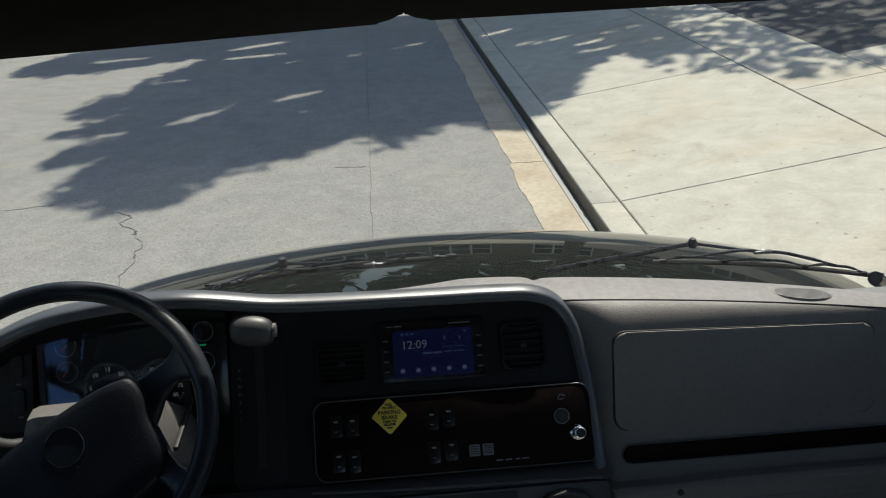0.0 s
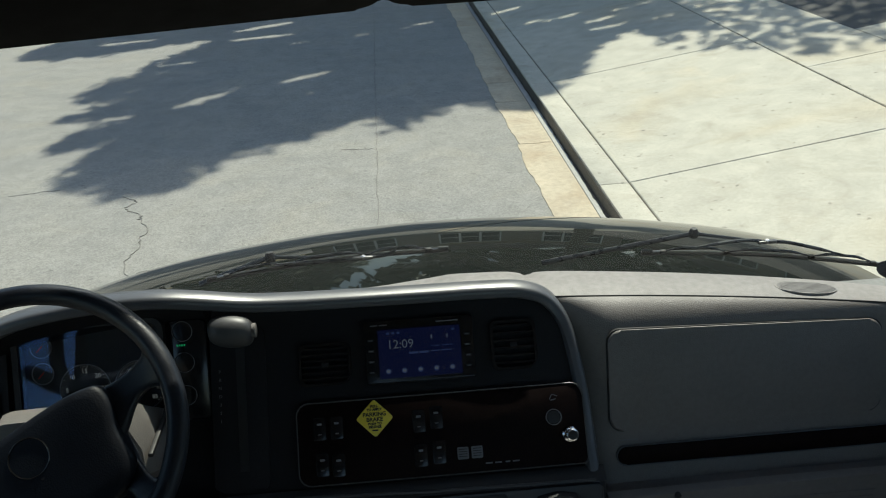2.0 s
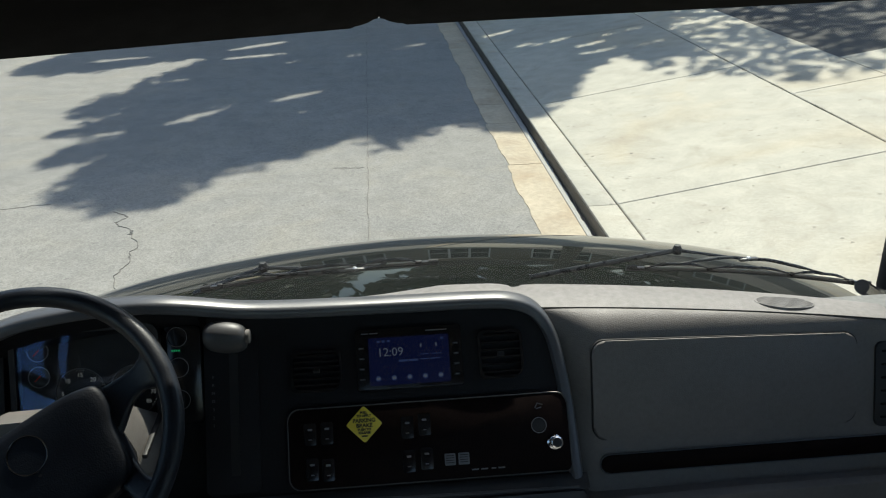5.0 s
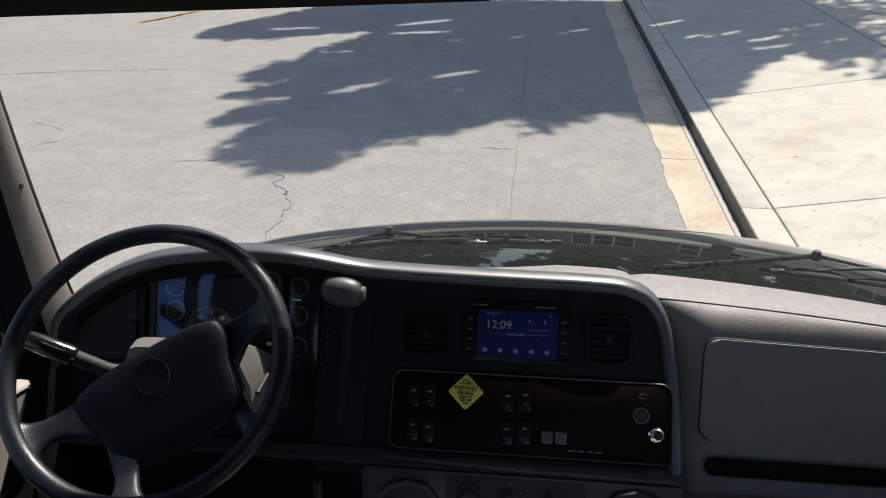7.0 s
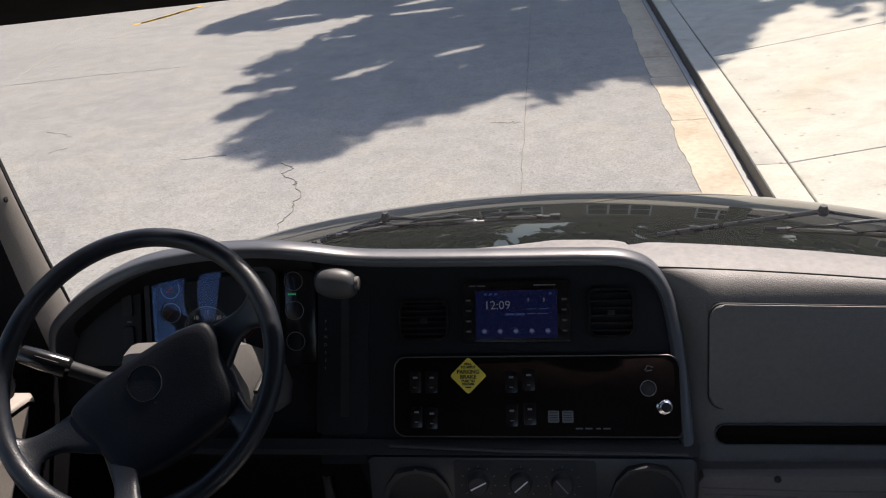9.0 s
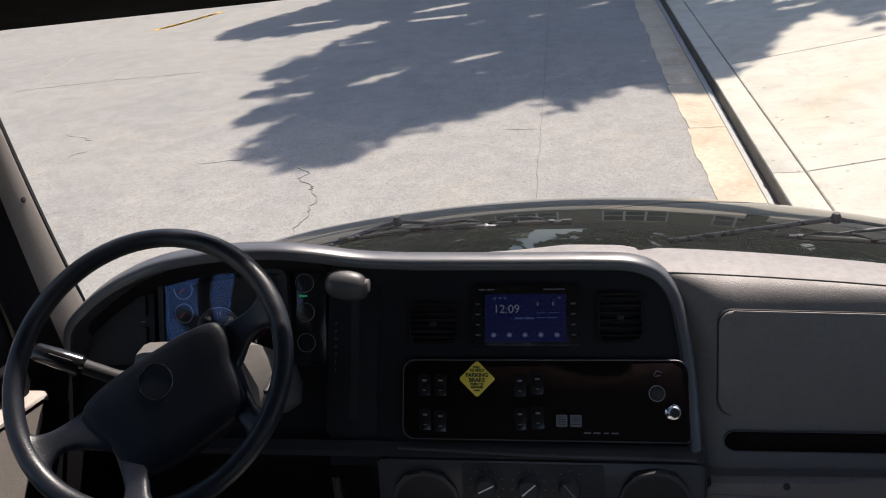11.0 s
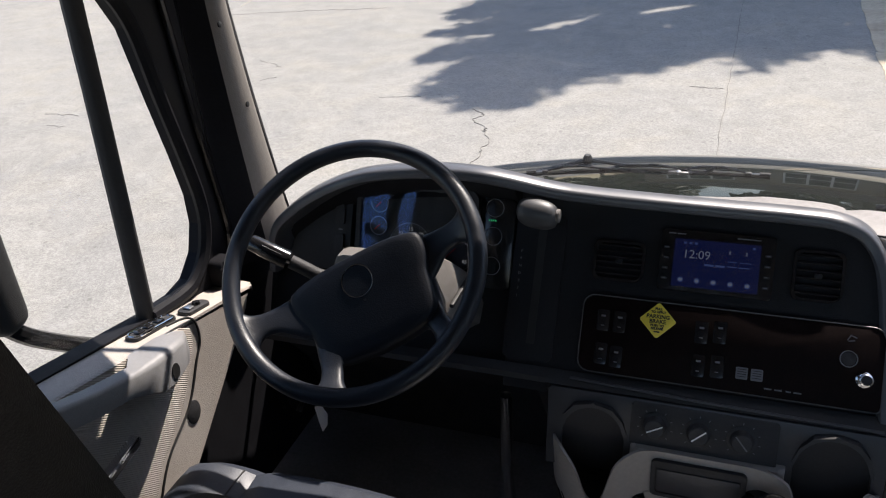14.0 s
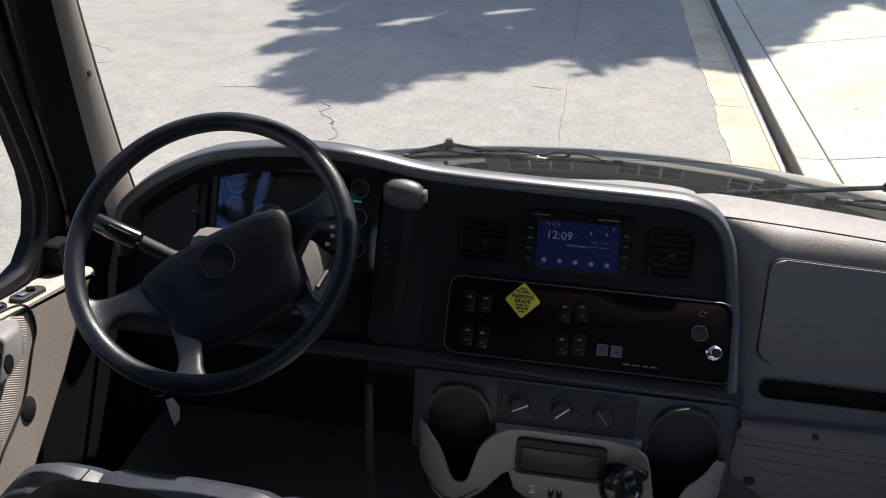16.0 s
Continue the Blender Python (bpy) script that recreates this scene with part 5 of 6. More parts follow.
        return m, part(name, plate(rounded(-l, l, -w, w, min(w, 0.010) * 0.95), 0.0, 0.007, m, 0.002), M_BLACK, root, label)
    m, pod = on_sill(1.187, -0.036, 0.014, 0.056, "window_switch", "oval black window switch with a bright rim")
    part("switch_rim", tube([m @ Vector((x, y, 0.007)) for x, y in rounded(-0.051, 0.051, -0.0125, 0.0125, 0.011)], 0.0022, 6, closed=True), M_CHROME, pod)
    for k in (-0.030, -0.005, 0.022):
        part("toggle", box(k - 0.010, k + 0.008, -0.007, 0.007, 0.007, 0.011, 0.002, m=m), M_BLACK_GLOSS, pod)
    m, pod = on_sill(1.290, -0.024, 0.015, 0.034, "mirror_switch", "square black mirror switch")
    part("toggle", lathe([(0.008, 0.006), (0.007, 0.013)], 14, m @ Matrix.Translation((0.008, 0, 0))), M_BLACK_GLOSS, pod)
    part("toggle", box(-0.022, -0.006, -0.008, 0.008, 0.007, 0.011, 0.002, m=m), M_STEEL, pod)
    part("corner_vent", plate(rounded(1.40, 1.45, 1.565, 1.625, 0.012), -0.064, -0.030, DOOR, 0.006), M_FRAME, root)
    return root


M_HANDLE = material("smooth grey handle plastic", (0.21, 0.21, 0.215), 0.4, vary=0.08, scale=20, bump=0.15, bump_scale=500)
M_RIBBED = material("ribbed beige vinyl", (0.36, 0.325, 0.29), 0.65, vary=0.08, scale=12)
_nt = M_RIBBED.node_tree
_w = _nt.nodes.new("ShaderNodeTexWave")
_w.inputs["Scale"].default_value = 85.0
_mp = _nt.nodes.new("ShaderNodeMapping")
_mp.inputs["Rotation"].default_value = (radians(35), 0, 0)
_w.bands_direction = "Z"
_bp = _nt.nodes.new("ShaderNodeBump")
_bp.inputs["Strength"].default_value, _bp.inputs["Distance"].default_value = 0.8, 0.001
_nt.links.new(_nt.nodes["Texture Coordinate"].outputs["Object"], _mp.inputs[0])
_nt.links.new(_mp.outputs[0], _w.inputs["Vector"])
_nt.links.new(_w.outputs["Fac"], _bp.inputs["Height"])
_nt.links.new(_bp.outputs[0], _nt.nodes["Principled BSDF"].inputs["Normal"])
build_door()

# ---- seat ----


def build_seat():
    root = thing("driver_seat", "black vinyl driver seat with a high backrest and raised armrest", "seat")
    rows = []
    x0, x1 = -0.815, -0.262
    for j in range(21):
        v = j / 20
        y = 0.60 + 0.555 * v
        row = []
        for i in range(29):
            u = i / 28
            s = abs(2 * u - 1)
            bol = 0.012 * math.exp(-((s - 0.78) / 0.16) ** 2)
            groove = -0.010 * math.exp(-((s - 0.52) / 0.035) ** 2)
            cross = -0.007 * math.exp(-((v - 0.84) / 0.02) ** 2) * (1 if s < 0.52 else 0)
            edge = -0.07 * max(0.0, (s - 0.90) / 0.10) ** 2 - 0.075 * max(0.0, (v - 0.88) / 0.12) ** 2
            yy = y - 0.035 * s * s * v
            row.append((x0 + (x1 - x0) * u, yy, 1.427 + bol + groove + cross + edge))
        rows.append(row)
    low = [(p[0] * 0.97 - 0.016, p[1] - 0.02, 1.28) for p in rows[-1]]
    rows.append(low)
    bm = sheet(rows)
    part("cushion", bm, M_SEAT, root, "black vinyl cushion with stitched bolsters")
    for side in (0, -1):
        col = [r[side] for r in rows[:-1]]
        part("cushion_side", sheet([col, [(p[0] + (0.01 if side == 0 else -0.01), p[1], 1.28) for p in col]]), M_SEAT, root)
    for i in (6, 22):
        part("stitching", tube([Vector(r[i]) + Vector((0, 0, 0.001)) for r in rows[2:19]], 0.0014, 5), M_INK, root)
    part("base", box(-0.76, -0.32, 0.64, 1.05, 1.0, 1.285, 0.02), M_BLACK, root)
    rows = []
    for k in range(16):
        v = k / 15
        z = 1.40 + 0.86 * v
        yf = 0.70 - 0.27 * (z - 1.45)
        half = 0.235 - 0.06 * max(0.0, (v - 0.88) / 0.12) ** 2
        th = 0.13 - 0.04 * v
        rows.append([(-0.56 + half * a, yf + th * (b - 1), z) for a, b in ((-1, 0.3), (-1, 0.7), (-0.94, 0.95), (-0.8, 1.04), (-0.6, 0.98), (0, 0.95), (0.6, 0.98), (0.8, 1.04), (0.94, 0.95), (1, 0.7), (1, 0.3), (0.9, 0), (0, -0.05), (-0.9, 0))])
    bm = sheet(rows, closed_u=True)
    bm.verts.ensure_lookup_table()
    bm.faces.new(bm.verts[-14:])
    part("backrest", bm, M_SEAT_BACK, root, "high charcoal backrest")
    rows = []
    for k in range(22):
        v = k / 21
        z = 1.50 + 0.446 * v
        yc = 0.625 - 0.05 * v
        r = (1.0 - 0.22 * v) * max(0.05, 1 - max(0.0, (v - 0.80) / 0.2001) ** 2.6) ** 0.5
        rows.append([(-0.308 + 0.004 * v + 0.088 * r * math.copysign(abs(math.cos(t)) ** 0.5, math.cos(t)), yc + 0.078 * r * math.copysign(abs(math.sin(t)) ** 0.5, math.sin(t)), z) for t in [2 * math.pi * j / 28 for j in range(28)]])
    bm = sheet(rows, closed_u=True)
    bm.verts.ensure_lookup_table()
    bm.faces.new(bm.verts[-28:])
    part("armrest", bm, M_SEAT_BACK, root, "folded-up charcoal armrest")
    return root


build_seat()


def build_extinguisher():
    root = thing("fire_extinguisher", "red fire extinguisher lying in a bracket below the console", "extinguisher")
    m = frame_at((0.07, 1.345, 1.124), (0, 1, 0), (0, 0, 1))
    prof = [(0.02, -0.160), (0.05, -0.155), (0.062, -0.140), (0.062, 0.120), (0.055, 0.140), (0.03, 0.155), (0.022, 0.165)]
    part("cylinder", lathe(prof, 32, m @ Matrix.Rotation(math.pi, 4, "X")), M_RED, root, "glossy red cylinder")
    rows = [[(x, 1.345 - 0.0627 * math.cos(radians(a)), 1.124 + 0.0627 * math.sin(radians(a))) for x in (-0.022, 0.02, 0.072)] for a in range(-30, 106, 9)]
    lab = part("label", sheet(rows), M_WHITE, root, "white instruction label")
    for k in range(12):
        a = radians(8 + 7.5 * k)
        for x0, x1 in ((-0.014, 0.012), (0.017, 0.036), (0.043, 0.064)) if k % 4 else ((-0.014, 0.036), (0.047, 0.060)):
            part("print_bar", box(x0, x1, -0.001, 0.001, 0.0, 0.0006, m=frame_at((0, 1.345 - 0.0629 * math.cos(a), 1.124 + 0.0629 * math.sin(a)), (1, 0, 0), (0, math.sin(a), math.cos(a)))), M_INK, lab, smooth=False)
    rows = [[(x, 1.345 - 0.0632 * math.cos(radians(a)), 1.124 + 0.0632 * math.sin(radians(a))) for x in (-0.022, 0.072)] for a in range(-30, 1, 10)]
    part("label_band", sheet(rows), M_YELLOW, lab)
    edge = [[(x, 1.345 - 0.0630 * math.cos(radians(a)), 1.124 + 0.0630 * math.sin(radians(a))) for x in (-0.027, -0.0215)] for a in range(-30, 106, 9)]
    part("label_edge", sheet(edge), M_INK, lab)
    part("valve", tube([(-0.085, 1.345, 1.124), (-0.13, 1.345, 1.150)], [0.018, 0.012], 14), M_CHROME, root)
    part("lever", box(-0.135, -0.075, 1.315, 1.335, 1.168, 1.176, 0.003), M_CHROME, root)
    part("lever", box(-0.125, -0.085, 1.335, 1.350, 1.175, 1.215, 0.003), M_CHROME, root)
    part("bracket_strap", tube([(0.16, 1.345 + 0.066 * math.cos(t), 1.124 + 0.066 * math.sin(t)) for t in [2 * math.pi * j / 28 for j in range(28)]], 0.006, 6, closed=True), M_BLACK, root)
    part("bracket", box(-0.06, 0.20, 1.38, 1.42, 1.0, 1.10, 0.004), M_BLACK, root)
    tri = frame_at((0.143, 1.281, 1.165), (1, 0, 0), (0, 0.25, 0.97))
    part("warning_tag", plate([(-0.014, 0.028), (0.014, 0.028), (0.0, -0.028)], 0.0, 0.001, tri), M_WHITE, root, "small white tag")
    return root


build_extinguisher()


# Box added to catch the sun as a pale strip; real surface unknown.
def build_stand_in_box():
    root = thing("stand_in_box", "light grey box standing in for an unknown sunlit surface beside the seat", "box")
    part("tub", box(-0.245, 0.08, 0.86, 1.18, 1.0, 1.225, 0.012), M_BOX, root)
    part("lid", box(-0.25, 0.085, 0.855, 1.185, 1.226, 1.245, 0.006), M_BOX, root)
    part("lid_groove", box(-0.248, 0.083, 1.166, 1.169, 1.2440, 1.2456), M_INK, root, smooth=False)


M_BOX = material("light grey plastic", (0.36, 0.36, 0.355), 0.5, vary=0.1, scale=25, bump=0.2, bump_scale=400)
build_stand_in_box()
part("pedal_post", tube([(-0.352, 1.47, 1.36), (-0.358, 1.47, 1.18), (-0.36, 1.50, 1.02)], 0.012, 12), M_CHROME, None)
tagged(bpy.data.objects["pedal_post"], "bright steel post below the dashboard", "post")

# ---- visors ----


def build_visor(a, b):
    root = thing("sun_visor", "folded black sun visor above the windshield", "sun visor", group="sun visors")
    a, b = Vector(a), Vector(b)
    m = frame_at(a, b - a, (0, -0.88, 0.47))
    w = (b - a).length
    line = rounded(0, w, 0, 0.22, 0.034, 8)
    board = part("board", plate(line, -0.006, 0.014, m, 0.008, 3), M_VISOR, root)
    part("piping", tube([m @ Vector((x, y, 0.004)) for x, y in line], 0.0026, 6, closed=True), M_EDGE, board, "dull grey edge piping")
    part("pivot", tube([m @ Vector((0.02, 0.21, 0.004)), m @ Vector((w - 0.02, 0.21, 0.004))], 0.006, 8), M_BLACK, root)


build_visor((-0.768, 1.35, 2.240), (-0.026, 1.68, 2.222))
build_visor((0.004, 1.68, 2.223), (0.92, 1.41, 2.278))
clip = part("visor_clip", lathe([(0.022, 0.0), (0.020, 0.008), (0.012, 0.012)], 20, frame_at((-0.895, 1.44, 2.222), (1, 0, 0), (0, -1, 0.2)) @ Matrix.Diagonal((1, 0.5, 1, 1))), M_BLACK)
tagged(clip, "oval black clip on the headliner", "clip")

# ---- wipers ----


def build_wiper(a, b, pivot, elbow, mid):
    root = thing("windshield_wiper", "black windshield wiper resting low on the glass", "wiper", group="wipers")
    a, b, pivot, elbow, mid = (Vector(p) for p in (a, b, pivot, elbow, mid))
    line = [a + (b - a) * k / 24 + Vector((0, 0, 0.012 * math.sin(math.pi * k / 24))) for k in range(25)]
    part("rubber", tube(line, 0.0034, 6, flat=2.0), M_RUBBER, root)
    spine = [p + Vector((0, -0.004, 0.008)) for p in line]
    part("spine", tube(spine, 0.0020, 6), M_STEEL, root)
    part("end_cap", tube([spine[0], spine[1]], 0.005, 8), M_RUBBER, root)
    part("end_cap", tube([spine[-2], spine[-1]], 0.005, 8), M_RUBBER, root)
    for i, j in ((2, 8), (8, 16), (16, 22)):
        top = (line[i] + line[j]) / 2 + Vector((0, -0.008, 0.019))
        d = (line[j] - line[i]) * 0.22
        yoke = part("yoke", tube(spline([spine[i], top - d, top, top + d, spine[j]], 4), [0.002] * 3 + [0.0035] * 11 + [0.002] * 3, 6), M_WIPER, root)
        for e in (i, j):
            part("claw", box(spine[e].x - 0.007, spine[e].x + 0.007, spine[e].y - 0.005, spine[e].y + 0.005, spine[e].z - 0.006, spine[e].z + 0.003, 0.002), M_BLACK, yoke)
    c = mid + Vector((0, -0.012, 0.006))
    bridge = part("bridge", tube(spline([line[5] + Vector((0, -0.010, 0.021)), c - (b - a) * 0.10, c, c + (b - a) * 0.10, line[19] + Vector((0, -0.010, 0.021))], 4), [0.002] * 2 + [0.0042] * 13 + [0.002] * 2, 8), M_WIPER, root)
    part("rivet", lathe([(0.006, -0.003), (0.006, 0.004), (0.003, 0.006)], 10, Matrix.Translation(c)), M_STEEL, bridge)
    arm = part("arm", tube([pivot, pivot.lerp(elbow, 0.5), elbow, elbow + (mid - elbow) * 0.15, mid], [0.0065, 0.006, 0.0055, 0.004, 0.0035], 8, flat=0.7), M_WIPER, root)
    part("joint", lathe([(0.010, -0.008), (0.012, 0.0), (0.007, 0.012)], 12, Matrix.Translation(elbow)), M_BLACK, arm)
    part("clip", box(mid.x - 0.022, mid.x + 0.022, mid.y - 0.018, mid.y - 0.006, mid.z + 0.002, mid.z + 0.010, 0.003), M_EDGE, arm)
    return root


build_wiper((-0.427, 1.95, 1.615), (0.094, 1.95, 1.648), (-0.45, 1.97, 1.60), (-0.289, 1.955, 1.660), (-0.09, 1.95, 1.645))
build_wiper((0.52, 1.95, 1.605), (1.096, 1.93, 1.535), (0.305, 1.98, 1.585), (0.634, 1.945, 1.648), (0.80, 1.95, 1.612))


def build_mirror(side, c, arm):
    root = thing("side_mirror", "black truck side mirror on a tubular arm", "mirror", group="side mirrors")
    m = frame_at(c, (1, -0.25 * side, 0), (0, 0, 1))
    part("housing", box(-0.09, 0.09, -0.17, 0.17, -0.05, 0.03, 0.028, 4, m=m), M_BLACK, root)
    part("mirror_glass", plate(rounded(-0.075, 0.075, -0.155, 0.155, 0.02), 0.030, 0.033, m), M_CHROME, root)
    part("arm", tube(spline(arm, 5), 0.017, 10), M_BLACK_GLOSS, root)
    return root


build_mirror(1, (1.275, 2.0, 1.615), [(1.26, 2.02, 1.48), (1.22, 2.0, 1.46), (1.13, 1.95, 1.50), (1.06, 1.90, 1.55)])
build_mirror(-1, (-1.22, 1.10, 1.78), [(-1.17, 1.12, 1.62), (-1.15, 1.155, 1.575), (-1.12, 1.24, 1.505), (-1.06, 1.32, 1.46), (-0.96, 1.42, 1.42)])

# ---- tree and surroundings ----


# outline of the crown's shade on the road, fingers of foliage included; then its gaps
SHADE = spline([(x, y, 0) for x, y in [(-4.63, 14.28), (-5.03, 13.58), (-5.20, 12.71), (-4.46, 12.48), (-3.63, 12.85), (-2.54, 13.22), (-3.11, 11.75), (-3.22, 11.05), (-3.47, 10.79), (-3.58, 10.04), (-3.17, 10.02), (-2.85, 10.24), (-3.10, 9.86), (-3.51, 9.23), (-3.07, 9.26), (-2.75, 9.26), (-3.03, 8.82), (-3.32, 8.19), (-2.97, 8.19), (-2.72, 8.37), (-2.78, 7.99), (-2.85, 7.49), (-2.72, 6.96), (-2.56, 7.08), (-2.38, 6.91), (-2.19, 6.81), (-1.98, 6.90), (-1.74, 7.14), (-1.52, 7.59), (-1.24, 7.91), (-0.91, 7.88), (-0.53, 8.45), (-0.18, 8.57), (0.04, 8.28), (0.30, 8.50), (0.65, 8.95), (1.05, 8.82)]], 3)
SHADE = [(p.x, p.y) for p in SHADE] + [(1.28, 8.52), (1.50, 8.56), (1.83, 8.87), (2.05, 9.18), (2.23, 9.56), (2.50, 10.12), (2.76, 10.46), (3.05, 10.62), (3.18, 10.35), (3.34, 10.12), (3.69, 10.06), (3.9, 10.5), (4.0, 12.2), (4.2, 16.5), (-3.5, 16.5)]
GAPS = [(-2.09, 9.74, 0.45, 0.10, 47), (-1.00, 10.51, 0.39, 0.09, 36), (0.56, 13.48, 0.35, 0.08, 45), (-0.32, 12.94, 0.15, 0.05, 28), (-1.84, 13.19, 0.56, 0.12, 17), (-1.88, 14.05, 0.58, 0.13, 34), (-1.98, 10.14, 0.23, 0.05, 8), (-1.18, 12.63, 0.20, 0.05, 21), (-2.77, 11.68, 0.26, 0.06, 16), (-3.86, 13.38, 0.48, 0.11, 14), (2.04, 12.2, 0.20, 0.09, 10), (2.5, 12.1, 0.32, 0.09, 12), (3.0, 11.5, 0.38, 0.09, 8), (3.4, 11.9, 0.34, 0.09, 5), (2.85, 11.0, 0.26, 0.07, 0), (1.9, 13.4, 0.3, 0.1, 15), (3.5, 10.9, 0.3, 0.08, 10)]


def in_shade(x, y):
    odd = False
    for (a, b), (c, d) in zip(SHADE, SHADE[1:] + SHADE[:1]):
        if (b > y) != (d > y) and x < a + (c - a) * (y - b) / (d - b):
            odd = not odd
    return odd


def inside(e, x, y):
    c, s = math.cos(radians(e[4])), math.sin(radians(e[4]))
    u, v = (x - e[0]) * c + (y - e[1]) * s, -(x - e[0]) * s + (y - e[1]) * c
    return (u / e[2]) ** 2 + (v / e[3]) ** 2


def leaf_cloud(name, spots, rnd, size, parent):
    verts, faces = [], []
    for p in spots:
        q = Euler((rnd.uniform(-0.7, 0.7), rnd.uniform(-0.7, 0.7), rnd.random() * 6.28)).to_matrix()
        l, w = size * rnd.uniform(0.7, 1.2), size * rnd.uniform(0.35, 0.55)
        k = len(verts)
        for d in ((-l, 0, 0), (-0.2 * l, w, 0.02), (l, 0, 0), (-0.2 * l, -w, 0.02)):
            verts.append(p + q @ Vector(d))
        faces.append((k, k + 1, k + 2, k + 3))
    me = bpy.data.meshes.new(name)
    me.from_pydata(verts, [], faces)
    me.materials.append(M_LEAF)
    ob = new(name, me)
    ob.parent = parent
    return tagged(ob, kind="stuff")


def build_tree():
    root = thing("street_tree", "broad leafy street tree shading the road", "tree")
    rnd = random.Random(11)
    spots = []
    lift = SUN / SUN.z

    def drop(x, y, h):
        return Vector((x, y, ground_z(x))) + lift * h
    while len(spots) < 56000:
        x, y = rnd.uniform(-5.5, 4.7), rnd.uniform(6.6, 16.5)
        jx, jy = x + rnd.gauss(0, 0.05), y + rnd.gauss(0, 0.08)
        if not in_shade(jx + 0.16 * noise.noise(Vector((x * 5.5, y * 5.5, 2.0))) + 0.08 * noise.noise(Vector((x * 14.0, y * 14.0, 4.0))), jy + 0.24 * noise.noise(Vector((x * 4.5, y * 4.5, 9.0))) + 0.10 * noise.noise(Vector((x * 13.0, y * 13.0, 5.0)))):
            continue
        if any(inside(g, x, y) < rnd.uniform(0.8, 1.3) for g in GAPS):
            continue
        h = 9.5 + 0.9 * noise.noise(Vector((x * 0.5, y * 0.5, 3))) + rnd.uniform(-0.4, 1.2)
        spots.append(drop(x, y, h))
    # looser sprays over the apron and the lot, dappled
    n = 0
    while n < 9000:
        x, y = rnd.uniform(3.1, 9.5), rnd.uniform(7.7, 14.0)
        edge = max(9.15 - 1.1 * (x - 3.3), 7.95) + 0.25 * noise.noise(Vector((x * 2.5, y * 2.5, 1.0)))
        dense = 0.45 * noise.noise(Vector((x * 1.4, y * 1.4, 7.0))) + 0.8 * noise.noise(Vector((x * 5.5, y * 4.0, 17.0)))
        if y < edge or dense < -0.02 - 0.18 * min(1.0, max(0.0, (y - edge) / 1.5)):
            n += 0.2
            continue
        n += 1
        spots.append(Vector((x, y, ground_z(x))) + lift * (9.5 + rnd.uniform(-0.6, 1.2)))
    leaf_cloud("crown", spots, rnd, 0.095, root)
    base = Vector((4.2, 16.6, ground_z(4.2)))
    crown = drop(0.9, 11.5, 9.0)
    trunk = spline([base, base + Vector((-0.05, 0.0, 1.4)), base + Vector((-0.25, -0.1, 2.6)), base.lerp(crown, 0.55) + Vector((0.2, 0.2, 0.9)), crown], 6)
    part("trunk", tube(trunk, [0.26 - 0.0085 * k for k in range(len(trunk))], 14), M_BARK, root, "grey brown tapered trunk")
    for tx, ty, s in ((-1.8, 8.4, 14), (-1.8, 10.6, 15), (0.4, 9.4, 16), (-2.4, 13.4, 13), (1.8, 10.2, 12), (5.4, 11.0, 12), (6.6, 11.8, 10), (4.6, 8.9, 14), (6.8, 9.6, 12)):
        tip = drop(tx, ty, 9.5)
        a = trunk[s]
        limb = spline([a, a.lerp(tip, 0.4) + Vector((0, 0, 0.5)), tip], 6)
        part("limb", tube(limb, [0.10 - 0.0068 * k for k in range(len(limb))], 8), M_BARK, root)
    return root


build_tree()


def build_house(x, y, wide, label):
    root = thing("house", label, "house", group="houses ahead")
    z0 = 0.0
    part("wall", box(x - wide / 2, x + wide / 2, y, y + 8, z0, 3.7), M_STUCCO, root, "tan stucco wall", smooth=False)
    roof = bmesh.new()
    v = [roof.verts.new(p) for p in ((x - wide / 2 - 0.6, y - 0.6, 3.65), (x + wide / 2 + 0.6, y - 0.6, 3.65), (x + wide / 2 + 0.6, y + 8.6, 3.65), (x - wide / 2 - 0.6, y + 8.6, 3.65), (x - wide / 4, y + 4, 5.0), (x + wide / 4, y + 4, 5.0))]
    for f in ((0, 1, 5, 4), (1, 2, 5), (2, 3, 4, 5), (3, 0, 4), (3, 2, 1, 0)):
        roof.faces.new([v[k] for k in f])
    part("roof", roof, M_ROOF, root, "brown hipped roof", smooth=False)
    n = int(wide // 4.2)
    for k in range(n):
        cx = x - wide / 2 + wide * (k + 0.5) / n
        for zc in (1.9,):
            w = part("window", box(cx - 1.5, cx + 1.5, y - 0.06, y + 0.1, zc - 1.3, zc + 1.3, 0.02), M_WHITE, root, "white framed window")
            for dx in (-0.98, 0.0, 0.98):
                for dz in (-0.63, 0.63):
                    part("pane", box(cx + dx - 0.43, cx + dx + 0.43, y - 0.075, y - 0.055, zc + dz - 0.57, zc + dz + 0.57), M_DARKPANE, w, smooth=False)
    return root


M_STUCCO = material("tan stucco", (0.30, 0.25, 0.19), 0.9, vary=0.15, scale=1.5, bump=0.4, bump_scale=40)
M_ROOF = material("brown roof tiles", (0.12, 0.085, 0.065), 0.85, vary=0.3, scale=2.5, bump=0.5, bump_scale=8)
M_DARKPANE = material("dark window pane", (0.012, 0.013, 0.015), 0.5, vary=0.1, scale=3)
build_house(3.0, 33.0, 15.0, "tan single-storey house with white windows across the street")
build_house(22.0, 35.0, 14.0, "tan single-storey house further along the street")


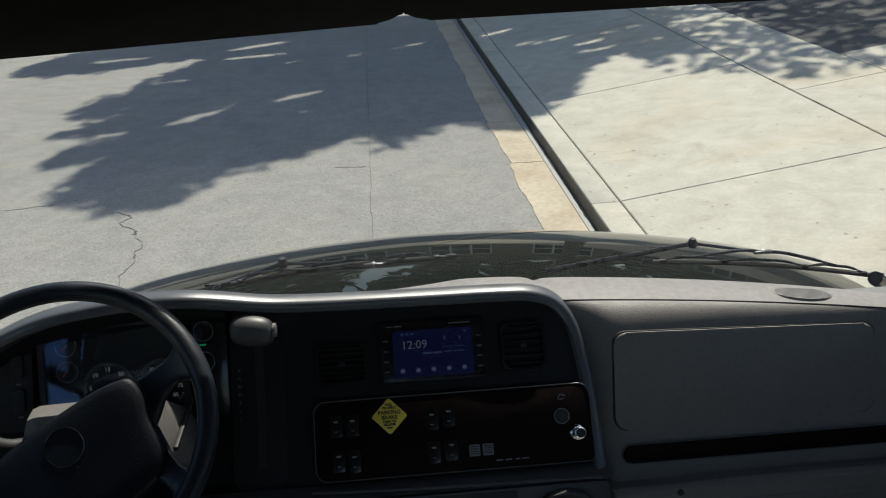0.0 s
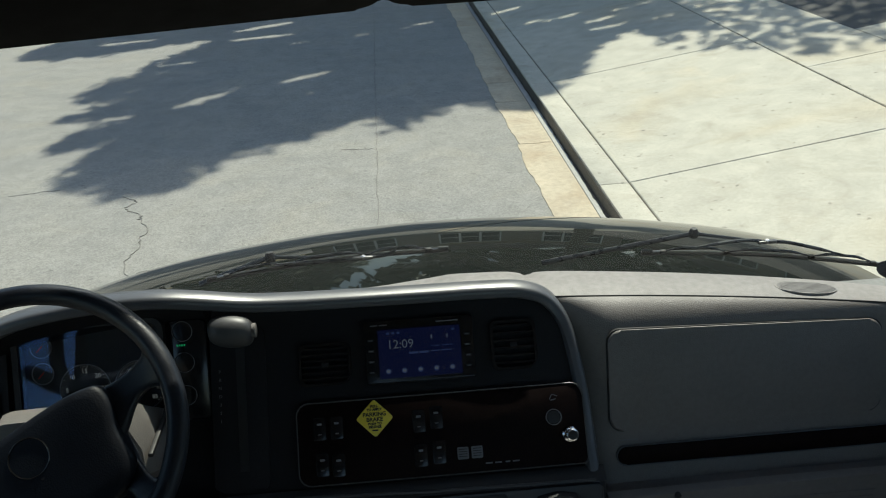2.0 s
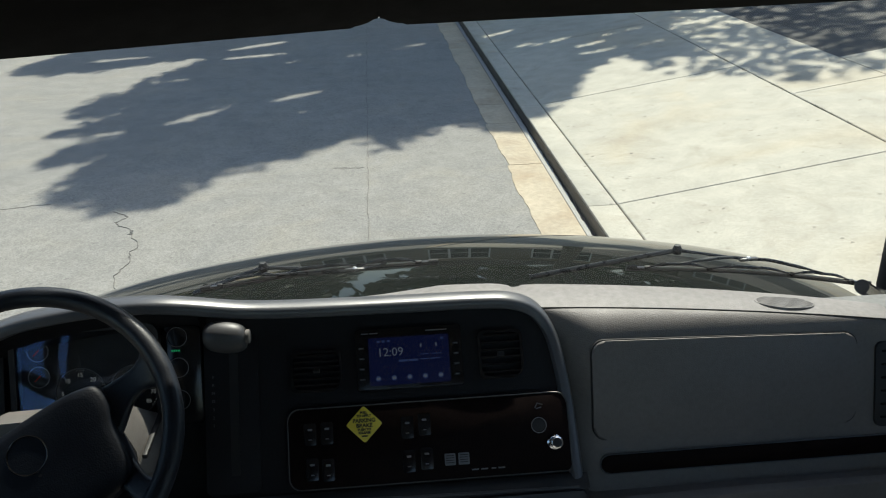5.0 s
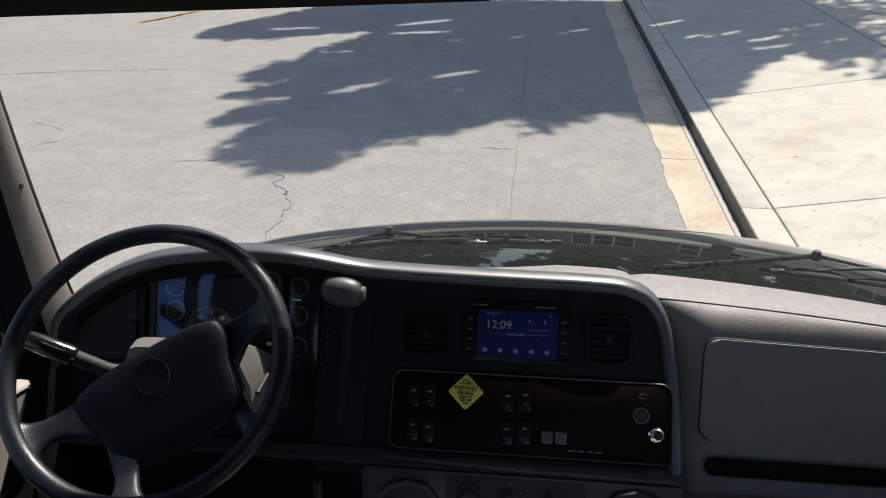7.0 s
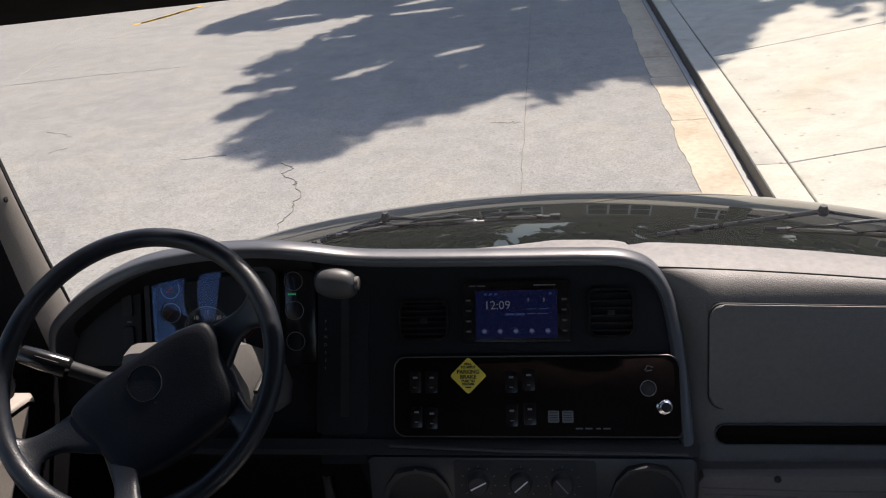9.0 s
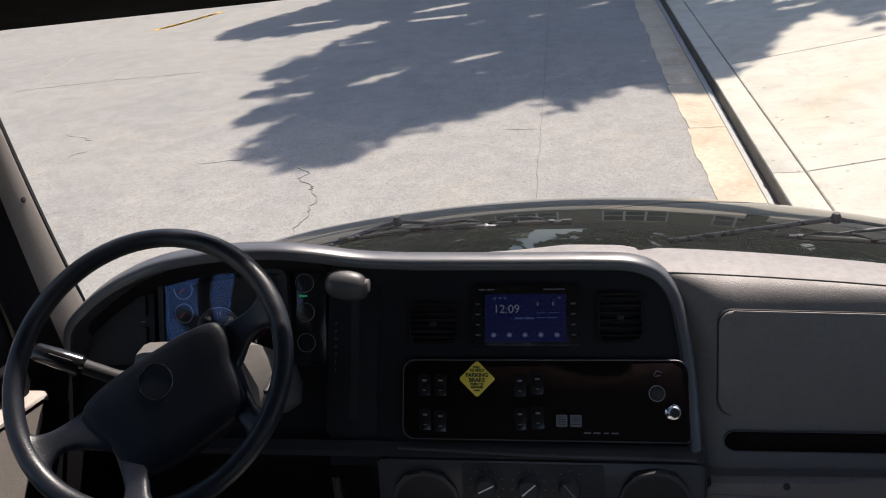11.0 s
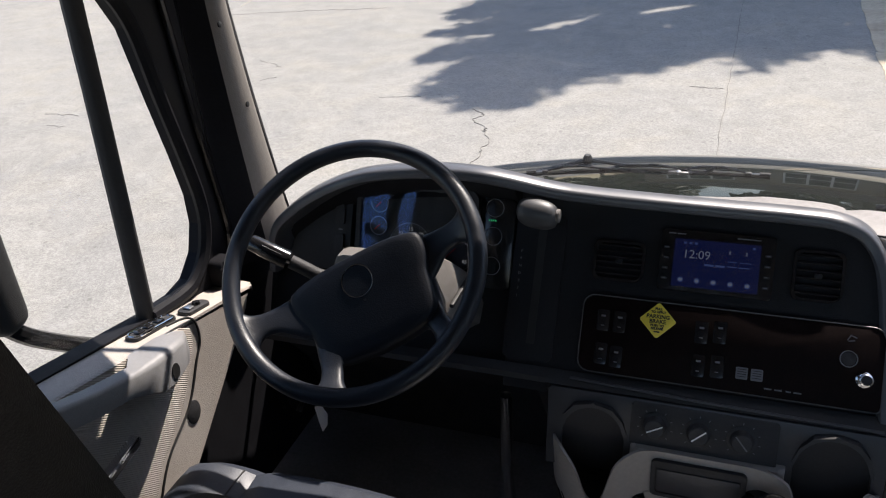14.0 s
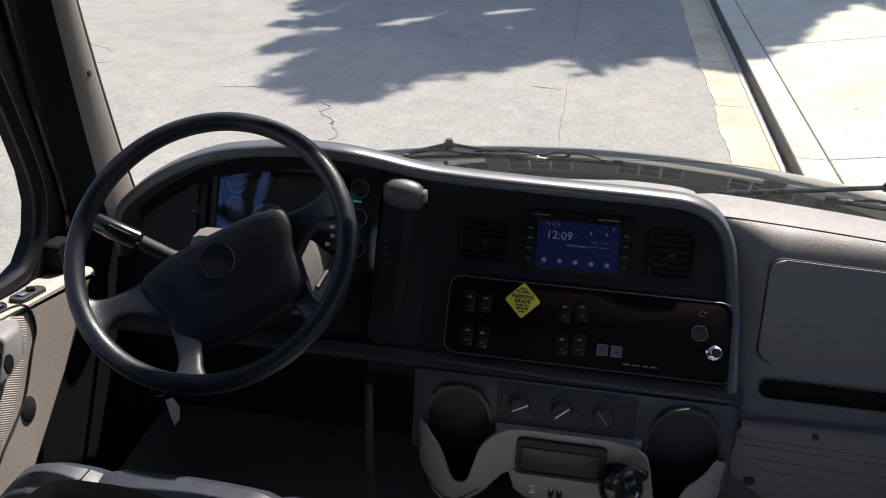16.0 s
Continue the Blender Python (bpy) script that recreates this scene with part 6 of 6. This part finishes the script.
def build_far_trees():
    rnd = random.Random(5)
    root = thing("tree_row", "dark green row of distant trees and hedges", "trees", kind="stuff")
    spots = []
    for k in range(46):
        a = radians(-100 + 200 * k / 45 + rnd.uniform(-2, 2))
        d = rnd.uniform(43, 54) if abs(a) < 0.7 else rnd.uniform(55, 75)
        c = Vector((d * math.sin(a), d * math.cos(a), rnd.uniform(4.0, 13.0)))
        r = rnd.uniform(4.5, 6.5)
        if -0.125 < a < -0.045:
            continue
        for _ in range(900):
            w = Vector((rnd.gauss(0, 1), rnd.gauss(0, 1), rnd.gauss(0, 1))).normalized() * r * rnd.uniform(0.6, 1.05)
            if (c + w).z > 0.1:
                spots.append(c + w)
    leaf_cloud("foliage", spots, rnd, 1.15, root)
    trunks = bmesh.new()
    for k in range(46):
        a = radians(-100 + 200 * k / 45)
        trunks = tube([(65 * math.sin(a), 65 * math.cos(a), -0.1), (65 * math.sin(a), 65 * math.cos(a), 4.5)], [0.25, 0.15], 7, bm=trunks)
    tagged(part("trunks", trunks, M_BARK, root), kind="stuff")
    return root


build_far_trees()

# ---- marks on the road ----


def strip_on_road(name, pts, widths, mat, label, category="crack"):
    rows = []
    P = [Vector((x, y, 0.0045)) for x, y in pts]
    for i, p in enumerate(P):
        t = (P[min(i + 1, len(P) - 1)] - P[max(i - 1, 0)]).normalized()
        n = Vector((-t.y, t.x, 0)) * (widths[i % len(widths)] / 2)
        rows.append([p - n * 0.42, p + n * 0.42])
    return tagged(part(name, sheet(rows, 0.003), mat, smooth=False), label, category, kind="structure")


def jagged(a, b, n, amp, rnd):
    a, b = Vector(a), Vector(b)
    d = (b - a).normalized()
    s = Vector((-d.y, d.x))
    return [tuple(a + (b - a) * k / n + s * rnd.uniform(-amp, amp)) for k in range(n + 1)]


def build_road_marks():
    rnd = random.Random(21)
    strip_on_road("road_seam", jagged((-0.15, 3.8), (-0.15, 26.0), 150, 0.008, rnd), (0.012, 0.006, 0.010, 0.016, 0.008), M_TAR, "long straight seam in the asphalt")
    wig = spline([(-2.20, 6.79, 0), (-2.08, 6.67, 0), (-2.12, 6.58, 0), (-2.10, 6.49, 0), (-1.97, 6.36, 0), (-1.95, 6.27, 0), (-1.84, 6.08, 0), (-1.87, 5.92, 0), (-1.84, 5.76, 0), (-1.87, 5.60, 0), (-1.80, 5.30, 0), (-1.72, 4.9, 0)], 5)
    strip_on_road("road_crack", [(p.x + rnd.uniform(-0.02, 0.02), p.y + rnd.uniform(-0.01, 0.01)) for p in wig], (0.018, 0.008, 0.014, 0.007), M_TAR, "meandering crack in the asphalt")
    for line, w in (([(-6.9, 9.95), (-6.15, 10.17), (-5.4, 10.34), (-4.6, 10.45)], 0.012), ([(-5.07, 8.03), (-4.9, 7.9), (-4.68, 7.79)], 0.012), ([(-4.65, 7.27), (-4.56, 7.46)], 0.010), ([(-3.19, 6.96), (-2.8, 7.06)], 0.008), ([(-0.19, 7.585), (-0.27, 7.6), (-0.47, 7.59)], 0.012), ([(-1.75, 5.35), (-0.9, 5.6)], 0.008), ([(-6.3, 6.085), (-5.9, 6.1)], 0.022), ([(-6.02, 5.777), (-5.83, 5.80)], 0.016), ([(-5.4, 3.0), (-5.1, 3.55), (-4.95, 3.7)], 0.007), ([(-4.2, 2.6), (-3.9, 3.2)], 0.006)):
        for a, b in zip(line, line[1:]):
            strip_on_road("road_crack", jagged(a, b, max(5, int((Vector(b) - Vector(a)).length * 16)), 0.032, rnd), (w * 0.62, w * 0.22, w * 0.45), M_TAR, "fine crack in the asphalt")
    for k in range(3):
        x0 = -6.66 + 0.07 * k
        strip_on_road("yellow_marking", jagged((x0, 13.55 + 0.12 * k), (-6.12 + 0.05 * k, 14.75 + 0.1 * k), 10, 0.03, rnd), (0.24, 0.16, 0.28, 0.19), M_PAINT_YELLOW, "worn yellow paint marking on the road", "road marking")
    arc = spline([(-6.86, 10.5, 0), (-6.93, 10.9, 0), (-7.02, 11.35, 0), (-7.10, 11.75, 0)], 5)
    strip_on_road("pale_marking", [(p.x, p.y) for p in arc], (0.035, 0.05, 0.03), M_PAINT_PALE, "faint pale paint arc on the road", "road marking")


build_road_marks()
